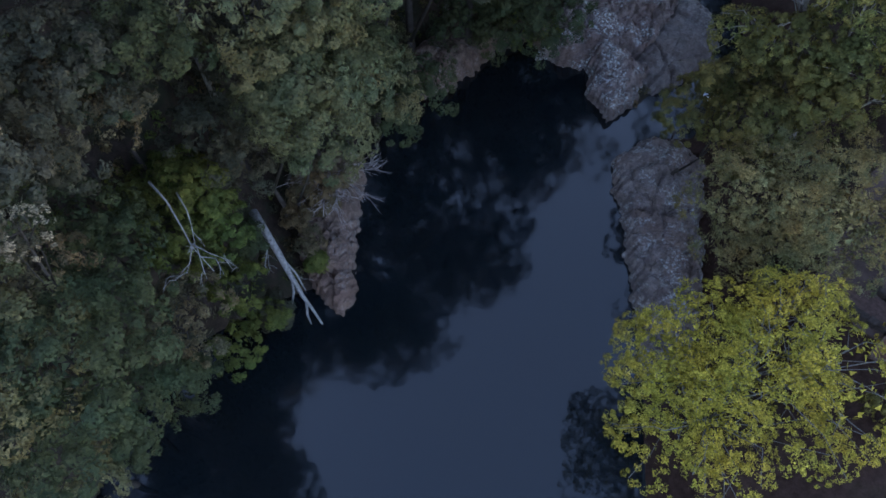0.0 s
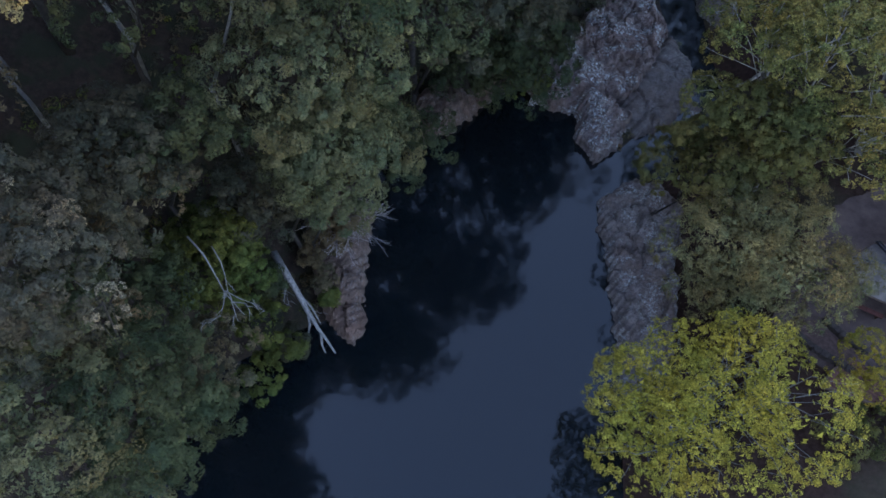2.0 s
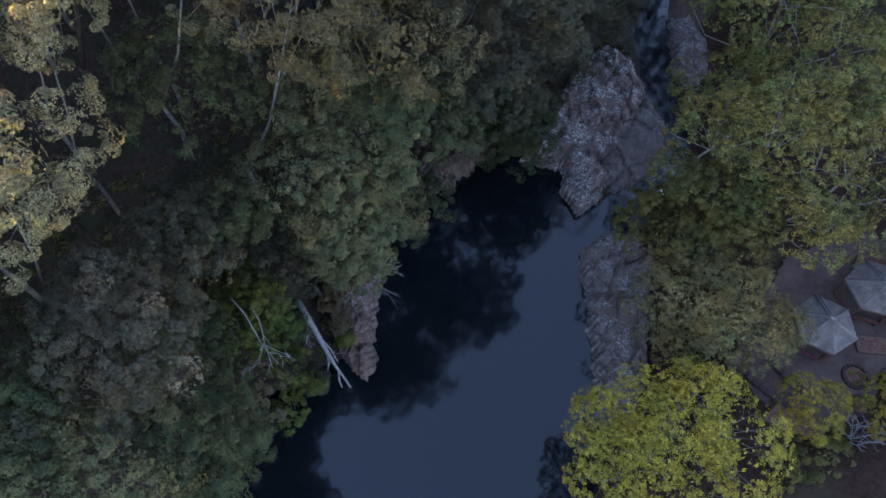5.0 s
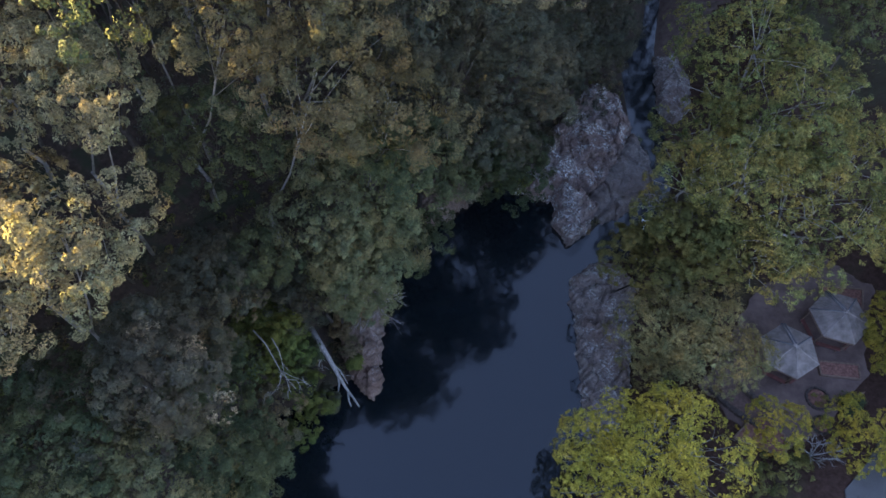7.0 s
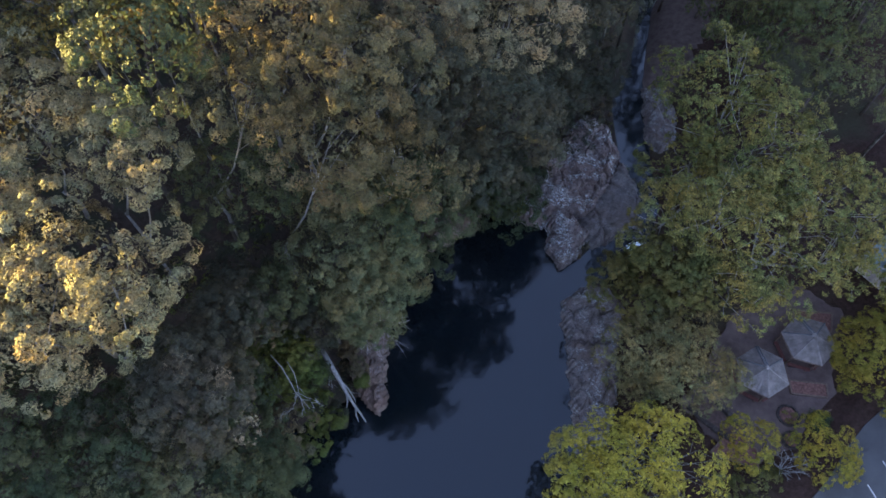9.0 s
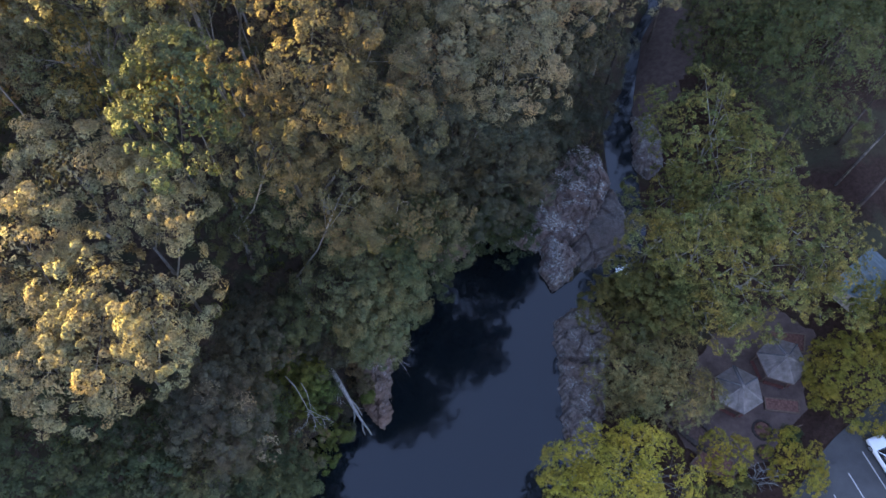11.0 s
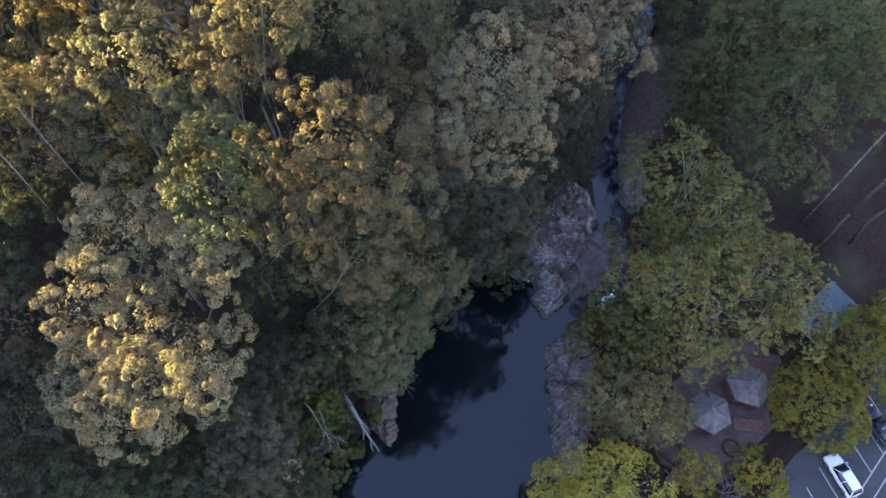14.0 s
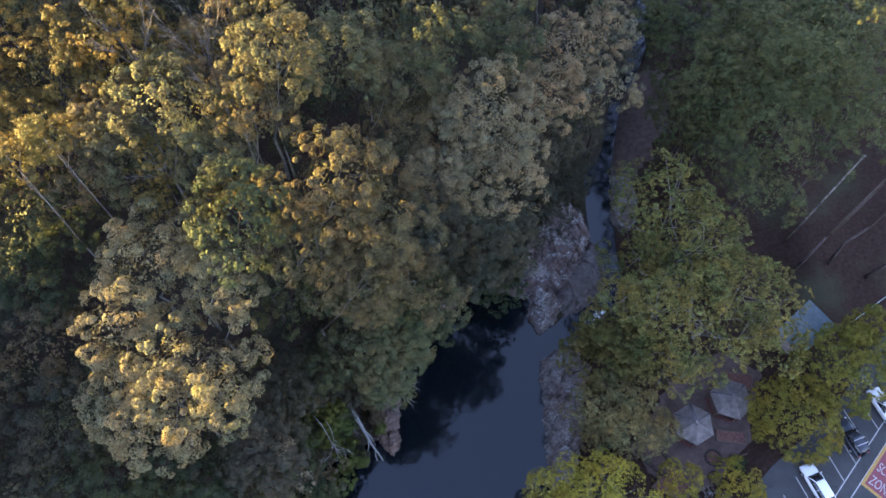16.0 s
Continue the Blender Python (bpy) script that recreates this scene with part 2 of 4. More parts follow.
# ---- building helpers ----
def part(name, bm, material, parent=None, label=""):
    me = bpy.data.meshes.new(name)
    bm.to_mesh(me)
    bm.free()
    me.materials.append(material)
    ob = new(name, me)
    ob.parent = parent
    return tagged(ob, label)


def thing(name, x, y, z, turn=0.0, **tags):
    ob = new(name)
    ob.matrix_world = pose(x, y, z, 0, 0, turn)
    return tagged(ob, **tags)


def box(bm, size, at=(0, 0, 0), turn=0.0, bevel=0.0):
    made = bmesh.ops.create_cube(bm, size=1.0, matrix=pose(*at, 0, 0, turn) @ Matrix.Diagonal((*size, 1)))
    if bevel:
        edges = {e for v in made["verts"] for e in v.link_edges}
        bmesh.ops.bevel(bm, geom=list(edges), offset=bevel, segments=2, affect="EDGES")
    return bm


def tube(bm, points, radii, sides=7):
    points = [Vector(p) for p in points]
    rings = []
    for i, (p, r) in enumerate(zip(points, radii)):
        d = (points[min(i + 1, len(points) - 1)] - points[max(i - 1, 0)]).normalized()
        a = d.cross(Vector((0.31, 0.87, 0.12))).normalized()
        b = d.cross(a)
        rings.append([bm.verts.new(p + (a * math.cos(q) + b * math.sin(q)) * r) for q in (2 * math.pi * k / sides for k in range(sides))])
    for r0, r1 in zip(rings, rings[1:]):
        for k in range(sides):
            bm.faces.new((r0[k], r0[(k + 1) % sides], r1[(k + 1) % sides], r1[k])).smooth = True
    bm.faces.new(rings[-1])
    bm.faces.new(rings[0][::-1])
    return bm


def leaves(name, co, material, parent=None):
    """A mesh of loose pointed leaves from an array of 3n corner places."""
    n = len(co) // 3
    me = bpy.data.meshes.new(name)
    me.vertices.add(3 * n)
    me.vertices.foreach_set("co", co.astype(np.float32).ravel())
    me.loops.add(3 * n)
    me.loops.foreach_set("vertex_index", np.arange(3 * n, dtype=np.int32))
    me.polygons.add(n)
    me.polygons.foreach_set("loop_start", np.arange(0, 3 * n, 3, dtype=np.int32))
    me.update(calc_edges=True)
    me.materials.append(material)
    ob = new(name, me)
    ob.parent = parent
    return ob


def leaf_corners(rng, centres, normals, length, width):
    """Pointed leaves at the centres, lying roughly across the normals."""
    n = len(centres)
    nn = normals + rng.normal(0, 0.24, (n, 3))
    nn /= np.linalg.norm(nn, axis=1, keepdims=True)
    a = np.cross(nn, rng.normal(0, 1, (n, 3)))
    a /= np.linalg.norm(a, axis=1, keepdims=True) + 1e-9
    b = np.cross(nn, a)
    s = rng.uniform(0.65, 1.3, (n, 1))
    a, b = a * length * 0.5 * s, b * width * 0.5 * s
    return np.stack([centres - a + b, centres - a * 0.8 - b, centres + a], 1).reshape(-1, 3)


def clump_leaves(rng, centres, radii, per, length, width, fuzz=0.26):
    """Leaves over the outside of round clumps, thinner below."""
    m = len(centres)
    d = rng.normal(0, 1, (m * per, 3))
    d /= np.linalg.norm(d, axis=1, keepdims=True)
    d[:, 2] = np.where(d[:, 2] < -0.25, -d[:, 2], d[:, 2])
    r = np.repeat(radii, per)[:, None] * rng.uniform(1 - fuzz, 1.04 + 0.2 * fuzz, (m * per, 1))
    c = np.repeat(centres, per, axis=0) + d * r * (1, 1, 0.8)
    nn = d + (0, 0, 0.35)
    return leaf_corners(rng, c, nn, length, width)


# ---- the river's outline and the lie of the land ----
LEFT = [(-30, -45), (-25, -10), (-20.5, 5.8), (-18.6, 12.6), (-16.3, 15.4), (-12.6, 17.8), (-10.6, 18.8), (-8.8, 19.0), (-7.0, 20.0), (-6.8, 22.6),
        (-6.8, 26.9), (-6.9, 31.0), (-5.0, 34.4), (-1.8, 37.0), (0.7, 38), (3.1, 39.9), (4.6, 41.8), (7.1, 43), (10.3, 41.1), (12, 41.1),
        (12.2, 36.2), (13.1, 34.3), (15.8, 35.6), (18.4, 38), (22, 40.8), (23.7, 44), (23.9, 46.5), (22.1, 49.8), (22.1, 60.5), (25.6, 65.9),
        (28.2, 76.7), (32, 83.2), (33.8, 92.8), (36.6, 101.7), (48, 150)]
RIGHT = [(53, 150), (39.2, 101.7), (36.1, 87.2), (30.2, 76.7), (26.4, 61.4), (26.4, 57.1), (25.7, 48), (26, 43), (24, 38), (19.7, 32.5),
         (16.6, 32.5), (13.1, 30.3), (12.9, 27.4), (13.2, 25), (13.2, 20), (12.8, 14.2), (12.2, 5.8), (11, -10), (8, -45)]


# outcrops: outline, height of the top, seed, label, size of the facets, lean
ROCKS = {
    "rock_spur": [([(-6.6, 17.3), (-5.5, 18.6), (-5.9, 21.7), (-5.8, 26.5), (-5.6, 29), (-8, 31.5), (-11, 28.5), (-10.3, 24), (-9.3, 20), (-8.1, 17.9)], 1.7, 3.1, "low brown rock spur running into the pool", 1.1, (-0.22, 0.03))],
    "rock_headland": [([(13.1, 34.0), (11.9, 36.5), (11.9, 40.8), (13.5, 44.2), (15.5, 41), (17.2, 38.6), (15.4, 35.4)], 2.6, 7.7, "rounded lichen-marked boulder at the rapids", 1.1, (0, 0))],
    "rock_outcrop": [([(11.6, 39.6), (8.0, 40.7), (9.6, 45.0), (13.6, 51), (18, 56.5), (21, 54), (22.4, 50), (20.4, 45.6), (17.2, 40.6), (13.4, 40.4)], 2.7, 11.3, "broken grey outcrop with pale lichen patches", 1.1, (-0.06, 0.03))],
    "rock_shelf": [([(15.2, 38.3), (17.4, 36.6), (20.5, 38.5), (23, 41), (23.9, 44.4), (22.2, 49.4), (19.8, 46), (16.6, 41.5)], 1.4, 17.9, "smooth dark water-worn rock shelf beside the channel", 2.4, (0, 0))],
    "rock_ledge": [([(-1.5, 36.5), (0.6, 37.2), (3.0, 39.6), (4.6, 41.5), (7.2, 42.6), (8.6, 41.2), (10.0, 44.5), (6, 47), (0, 44), (-3, 40)], 2.6, 23.5, "brown undercut ledge above the dark pool", 1.1, (0, 0))],
    "rock_platform": [([(16.4, 32.3), (13.0, 30.2), (12.8, 27.4), (13.2, 25.2), (15.6, 24.5), (18.8, 24.6), (20.0, 29), (18.6, 31.6)], 2.0, 29.2, "flat grey rock platform at the pool edge", 1.1, (0, 0)),
                      ([(13.1, 25.8), (13.0, 21.0), (13.0, 17.2), (12.9, 13.2), (16.0, 13.8), (17.9, 19.0), (18.8, 25.4), (15.8, 25.2)], 2.2, 31.8, "cracked grey-brown rock slab with pale scars", 1.1, (0, 0))],
    "rock_bank": [([(26.4, 61.0), (25.9, 57), (25.5, 52), (27.0, 50.2), (29.4, 52.0), (30.4, 57), (29.0, 61.5)], 1.7, 37.7, "grey boulders along the narrow channel", 0.9, (0, 0))],
}
OPEN_BANK = [(25, 59), (28, 57), (33, 63), (37, 71), (38, 80), (33, 84), (28, 76), (25, 67)]
PAVED = [(22.6, 17.6), (25.6, 13.2), (29, 12.0), (31.8, 13.0), (35.0, 15.0), (37.6, 17.2), (38.5, 22), (41, 27), (37, 30), (30, 27), (26.6, 22.8)]
def wavy(poly, seed):
    """The outline with uneven edges."""
    r, out = random.Random(seed), []
    for (ax, ay), (bx, by) in zip(poly, poly[1:] + poly[:1]):
        n = max(1, int(math.hypot(bx - ax, by - ay) / 0.55))
        for i in range(n):
            out.append((ax + (bx - ax) * i / n + r.uniform(-0.26, 0.26), ay + (by - ay) * i / n + r.uniform(-0.26, 0.26)))
    return out


PARKING = [(31.0, 2), (32.0, 8.4), (34.3, 10.4), (36.6, 13.0), (38.8, 15.0), (40.8, 16.4), (47.5, 21.2), (56, 30.5), (75, 45), (90, 20), (60, -15)]
CAR_Z, PICNIC_Z = 6.5, 4.95


def outline_distance(x, y, poly):
    """Distance to a closed outline (negative inside) and the number of the nearest edge."""
    best, which, inside = np.full(x.shape, 1e9), np.zeros(x.shape, int), np.zeros(x.shape, bool)
    for i, ((ax, ay), (bx, by)) in enumerate(zip(poly, poly[1:] + poly[:1])):
        ex, ey = bx - ax, by - ay
        u = np.clip(((x - ax) * ex + (y - ay) * ey) / (ex * ex + ey * ey), 0, 1)
        d = np.hypot(x - ax - u * ex, y - ay - u * ey)
        which, best = np.where(d < best, i, which), np.minimum(d, best)
        if ay != by:
            inside ^= ((ay > y) != (by > y)) & (x < ex * (y - ay) / ey + ax)
    return np.where(inside, -best, best), which


def step(a, b, v):
    u = np.clip((v - a) / (b - a), 0, 1)
    return u * u * (3 - 2 * u)


def waves(x, y):
    return 0.35 * np.sin(x * 0.41 + 1.3 * np.sin(y * 0.23)) + 0.3 * np.sin(y * 0.53 + x * 0.19) + 0.15 * np.sin(x * 1.3 - y * 1.1)


def ground_height(x, y):
    x, y = np.asarray(x, float), np.asarray(y, float)
    d, which = outline_distance(x, y, LEFT + RIGHT)
    far = np.maximum(d, 0)
    # unseen rise, its height set to block the low sun below the treetops
    shade_ridge = 3 * step(-46, -66, x) + (14 + 12 * step(78, 96, y)) * step(-100, -150, x)
    left = shade_ridge + 16 * (1 - np.exp(-far / 10)) + 0.28 * np.minimum(far, 30) + 0.03 * np.clip(far - 30, 0, 300)
    right = 2.6 * (1 - np.exp(-far / 2)) + 2.3 * step(5, 14, far) + 1.5 * step(19, 26, far) + 0.10 * np.clip(far - 32, 0, 200)
    h = np.where(which < len(LEFT) - 1, left, right)
    rough = waves(x, y) * np.where(which < len(LEFT) - 1, 1.0, 0.25) * step(0, 3, far)
    h = h + rough
    for outcrops in ROCKS.values():
        for row in outcrops:
            h *= step(-1.0, 6.0, outline_distance(x, y, row[0])[0])
    for poly, level in ((PAVED, PICNIC_Z), (PARKING, CAR_Z)):
        near = step(0, 4.0, outline_distance(x, y, poly)[0])
        h = h * near + (level - 0.12) * (1 - near)
    return np.where(d > 0, h, -1.6 * (1 - np.exp(np.minimum(d, 0) / 1.5)) - 0.02)


def on_ground(x, y):
    return float(ground_height([x], [y])[0])


def spread(lo, hi, fine, reach):
    mid = np.arange(lo, hi + fine, fine)
    out, s, v = [], fine, 0.0
    while v < reach:
        s *= 1.22
        v += s
        out.append(v)
    out = np.array(out)
    return np.concatenate([lo - out[::-1], mid, mid[-1] + out])


gx, gy = spread(-62, 78, 0.8, 2500), spread(-22, 110, 0.8, 2500)
GX, GY = np.meshgrid(gx, gy)
GZ = ground_height(GX.ravel(), GY.ravel())
nx, ny = len(gx), len(gy)
idx = np.arange(nx * ny).reshape(ny, nx)
faces = np.stack([idx[:-1, :-1], idx[:-1, 1:], idx[1:, 1:], idx[1:, :-1]], -1).reshape(-1, 4)
me = bpy.data.meshes.new("ground")
me.from_pydata(np.stack([GX.ravel(), GY.ravel(), GZ], 1).tolist(), [], faces.tolist())
me.polygons.foreach_set("use_smooth", np.ones(len(faces), bool))
me.materials.append(GROUND)
me.materials.append(FOREST_FLOOR)
me.materials.append(BANK_SOIL)
MX, MY = (GX[:-1, :-1] + GX[1:, 1:]).ravel() / 2, (GY[:-1, :-1] + GY[1:, 1:]).ravel() / 2
gorge = outline_distance(MX, MY, LEFT + RIGHT)[1] < len(LEFT) - 1
on_open_bank = outline_distance(MX, MY, OPEN_BANK)[0] + 1.5 * waves(MX * 2, MY * 2) < 0
me.polygons.foreach_set("material_index", np.where(gorge, 1, np.where(on_open_bank, 2, 0)).astype(np.int32))
tagged(new("ground", me), "brown leaf-littered gorge slopes and flats", "ground", kind="structure")

bm = bmesh.new()
bmesh.ops.create_grid(bm, x_segments=8, y_segments=8, size=1, matrix=pose(10, 50, 0) @ Matrix.Diagonal((75, 110, 1, 1)))
tagged(part("water", bm, WATER), "still dark river pool reflecting trees and evening sky", "water", kind="structure")

# ---- rocks ----
def pieces(cells, solid):
    """Numbers the connected patches of cells; small ones join a neighbour."""
    label = -np.ones(cells.shape, int)
    count = 0
    for j0, i0 in zip(*np.nonzero(solid)):
        if label[j0, i0] >= 0:
            continue
        label[j0, i0], todo, members, beside = count, [(j0, i0)], [], -1
        while todo:
            j, i = todo.pop()
            members.append((j, i))
            for a, b in ((j + 1, i), (j - 1, i), (j, i + 1), (j, i - 1)):
                if 0 <= a < cells.shape[0] and 0 <= b < cells.shape[1] and solid[a, b]:
                    if cells[a, b] == cells[j0, i0] and label[a, b] < 0:
                        label[a, b] = count
                        todo.append((a, b))
                    elif label[a, b] >= 0 and label[a, b] != count:
                        beside = label[a, b]
        if len(members) < 40 and beside >= 0:
            for j, i in members:
                label[j, i] = beside
        else:
            count += 1
    return label[solid]


def rock(name, poly, top, seed, label, facet=1.1, lean=(0, 0), cell=0.13, material=None):
    """A weathered outcrop that fills an outline: stepped facets, cracks, and steep edges that go under water."""
    xs, ys = [p[0] for p in poly], [p[1] for p in poly]
    ox, oy = sum(xs) / len(xs), sum(ys) / len(ys)
    ax, ay = np.arange(min(xs) - 0.6, max(xs) + 0.8, cell), np.arange(min(ys) - 0.6, max(ys) + 0.8, cell)
    X, Y = np.meshgrid(ax, ay)
    wob = 0.28 * np.sin(X * 2.1 + seed) * np.cos(Y * 1.7) + 0.16 * np.sin(X * 5.3 + Y * 4.1 + seed) + 0.1 * np.sin(Y * 9.1 - X * 7.7)
    d, _ = outline_distance(X, Y, poly)
    d = -d + wob * 0.7
    Z, cells, known = np.zeros_like(X), np.zeros(X.shape, int), {}
    for j in range(X.shape[0]):
        for i in range(X.shape[1]):
            if d[j, i] < -0.5:
                continue
            p = Vector((X[j, i] * 0.8 + 0.25 * wob[j, i], Y[j, i] * 0.55 + 0.3 * wob[j, i], seed))
            dist, pts = noise.voronoi(p / (1.5 * facet))
            q = Vector(pts[0])
            cells[j, i] = known.setdefault((round(q.x, 3), round(q.y, 3), round(q.z, 3)), len(known))
            step_up = noise.noise(q * 3.1)
            slope = (p / (1.5 * facet) - q) * 1.5 * facet
            crack = max(0.0, 1 - (dist[1] - dist[0]) * 11)
            k = noise.voronoi(Vector((p.x * 1.5 + p.y * 0.8, p.y * 2.6 - p.x * 1.2, seed)))[0]
            split = max(0.0, 1 - (k[1] - k[0]) * 8)
            broad = noise.fractal(p * 0.7, 0.9, 2.0, 3)
            fine = abs(noise.fractal(Vector((p.x * 2.6 + p.y, p.y * 3.4 - p.x, seed)), 0.75, 2.1, 5))
            calm = 0.35 if material is SMOOTH_ROCK else 0.6 if material is SLAB_ROCK else 1.0
            Z[j, i] = top * (0.80 + 0.2 * step_up * calm + 0.16 * broad) * (1 - math.exp(-max(d[j, i], 0) / 0.42))
            Z[j, i] += calm * (slope.x * noise.noise(q * 5.3) * 0.55 + slope.y * noise.noise(q * 7.7) * 0.55 - 0.22 * fine - 0.07 * split) - 0.26 * crack
            Z[j, i] += lean[0] * (X[j, i] - ox) + lean[1] * (Y[j, i] - oy)
            if d[j, i] < 0:
                Z[j, i] = min(Z[j, i], -0.2) + d[j, i] * 2.2
    keep = d > -0.45
    root = thing(name, ox, oy, 0, label=label, category="rock")
    num = np.arange(X.size).reshape(X.shape)
    f = np.stack([num[:-1, :-1], num[:-1, 1:], num[1:, 1:], num[1:, :-1]], -1).reshape(-1, 4)
    f = f[keep.ravel()[f].all(1)]
    owner = pieces(cells[:-1, :-1], (keep[:-1, :-1] & keep[:-1, 1:] & keep[1:, 1:] & keep[1:, :-1]))
    co = np.stack([X.ravel() - ox, Y.ravel() - oy, Z.ravel()], 1)
    for c in np.unique(owner):
        g = f[owner == c]
        used, back = np.unique(g, return_inverse=True)
        m = bpy.data.meshes.new("rock_block")
        m.from_pydata(co[used].tolist(), [], back.reshape(-1, 4).tolist())
        m.materials.append(material or ROCK)
        new("rock_block", m).parent = root
    return root


for name, outcrops in ROCKS.items():
    for poly, top, seed, label, facet, lean in outcrops:
        rock(name, poly, top, seed, label, facet, lean, material={"rock_spur": BROWN_ROCK, "rock_ledge": BROWN_ROCK, "rock_shelf": SMOOTH_ROCK, "rock_platform": SLAB_ROCK, "rock_bank": SLAB_ROCK}.get(name, ROCK))
rock("boulder", [(19.8, 32.3), (20.7, 31.7), (21.3, 32.6), (20.4, 33.3)], 0.8, 43.0, "small wet boulder at the water's edge", facet=0.8, cell=0.1)
rock("boulder", [(21.6, 33.9), (22.4, 33.4), (22.9, 34.3), (22.1, 34.8)], 0.7, 47.0, "small wet boulder at the water's edge", facet=0.8, cell=0.1)
rock("boulder", [(22.3, 39.8), (23.2, 39.2), (23.6, 40.2), (22.8, 40.7)], 0.7, 53.0, "small wet boulder at the water's edge", facet=0.8, cell=0.1)


# ---- trees ----
# how a crown is made up: bough radius, cluster radius, leaves to a cluster, looseness, share of boughs left out, cover
FORM = {
    "silver": (1.30, 0.48, 64, 0.16, 0.10, 0.95), "grey": (1.25, 0.46, 58, 0.18, 0.10, 0.95), "ash": (1.10, 0.34, 32, 0.3, 0.12, 0.95),
    "olive": (1.30, 0.48, 60, 0.18, 0.10, 0.95), "gold": (1.00, 0.28, 22, 0.6, 0.20, 0.9), "brown": (1.10, 0.36, 28, 0.4, 0.14, 0.95),
    "green": (1.30, 0.44, 38, 0.2, 0.05, 1.05), "teal": (1.25, 0.42, 36, 0.2, 0.06, 1.0), "slate": (1.15, 0.40, 34, 0.25, 0.10, 1.0),
    "lime2": (0.80, 0.32, 34, 0.45, 0.10, 1.1), "broad": (1.05, 0.33, 36, 0.4, 0.16, 0.95), "yellow": (1.10, 0.20, 26, 0.35, 0.22, 0.95),
    "heath": (0.95, 0.30, 40, 1.0, 0.10, 1.15), "wattle": (1.35, 0.28, 30, 0.45, 0.17, 1.08), "pine": (1.50, 0.48, 30, 0.6, 0.12, 0.95),
    "bloom": (0.55, 0.11, 9, 0.5, 0.45, 0.9), "round": (1.00, 0.28, 36, 0.35, 0.02, 1.35), "lime": (0.75, 0.20, 26, 0.45, 0.04, 1.2),
}
PALE_BARK = ("silver", "grey", "ash", "olive", "gold", "yellow", "wattle")


def dome(rng, n):
    """Directions spread evenly, with some chance, over all but the underside of a ball."""
    k = (np.arange(n) + rng.uniform(0.2, 0.8, n)) / n
    z = 1.0 - 1.42 * k
    a = np.arange(n) * 2.39996 + rng.uniform(0, 6.3) + rng.normal(0, 0.35, n)
    h = np.sqrt(np.maximum(0, 1 - z * z))
    return np.stack([h * np.cos(a), h * np.sin(a), z], 1)


def lobe_boughs(rng, kind, mid, lr, tall, seed):
    """Centres, outward directions and radii of the boughs of one lobe."""
    bough, _, _, _, gaps, cover = FORM[kind]
    bough = min(bough, 0.5 * lr)
    d = dome(rng, int(2.0 * cover * (lr / bough) ** 2) + 5)
    d = d[rng.random(len(d)) > gaps]
    n = len(d)
    size = bough * rng.uniform(0.65, 1.3, n)
    uneven = 1 + 0.13 * np.sin(2.6 * d[:, 0] + seed) + 0.12 * np.sin(3.3 * d[:, 1] + 2.0 * seed) + rng.normal(0, 0.10, n)
    if kind in ("round", "lime", "green"):
        uneven = 1 + (uneven - 1) * 0.5
    if kind in ("wattle", "yellow"):
        uneven *= rng.uniform(0.68, 1.08, n)
    c = np.array(mid) + d * (uneven * (lr - 0.55 * size) / lr)[:, None] * (lr, lr, tall)
    return c, d, size


def bough_leaves(rng, kind, centres, out, size, stuff, scale):
    """Leaves in small rounded clusters over the outer side of each bough."""
    length, width = SPECIES[kind][2] * scale, SPECIES[kind][3] * scale
    _, puff, per, loose, _, _ = FORM[kind]
    puff = puff * max(1.0, scale) ** 0.7
    m = max(4, int((1.5 if kind == "heath" else 0.95) * (float(size.mean()) / puff) ** 2))
    n = len(centres)
    d = rng.normal(0, 1, (n, m, 3))
    d /= np.linalg.norm(d, axis=2, keepdims=True)
    up = out * 0.7 + (0, 0, 0.6)
    up /= np.linalg.norm(up, axis=1, keepdims=True)
    side = (d * up[:, None]).sum(2, keepdims=True)
    d = np.where(side < -0.15, d - 2 * side * up[:, None], d)
    c = centres[:, None] + d * size[:, None, None] * rng.uniform(0.80, 1.05, (n, m, 1)) * (1, 1, 0.8)
    c, face = c.reshape(-1, 3), (d * 0.6 + up[:, None] * 0.55).reshape(-1, 3)
    face /= np.linalg.norm(face, axis=1, keepdims=True)
    r = puff * rng.uniform(0.6, 1.3, len(c))
    per = max(6, int(per * stuff))
    e = rng.normal(0, 1, (len(c), per, 3))
    e /= np.linalg.norm(e, axis=2, keepdims=True)
    side = (e * face[:, None]).sum(2, keepdims=True)
    e = np.where(side < -0.2, e - 2 * side * face[:, None], e)
    p = c[:, None] + e * r[:, None, None] * rng.uniform(1 - loose, 1.05 + 0.25 * loose, (len(c), per, 1)) * (1, 1, 0.85)
    nn = e * 0.8 + face[:, None] * 0.3 + (0, 0, 0.2)
    return leaf_corners(rng, p.reshape(-1, 3), nn.reshape(-1, 3), length, width)


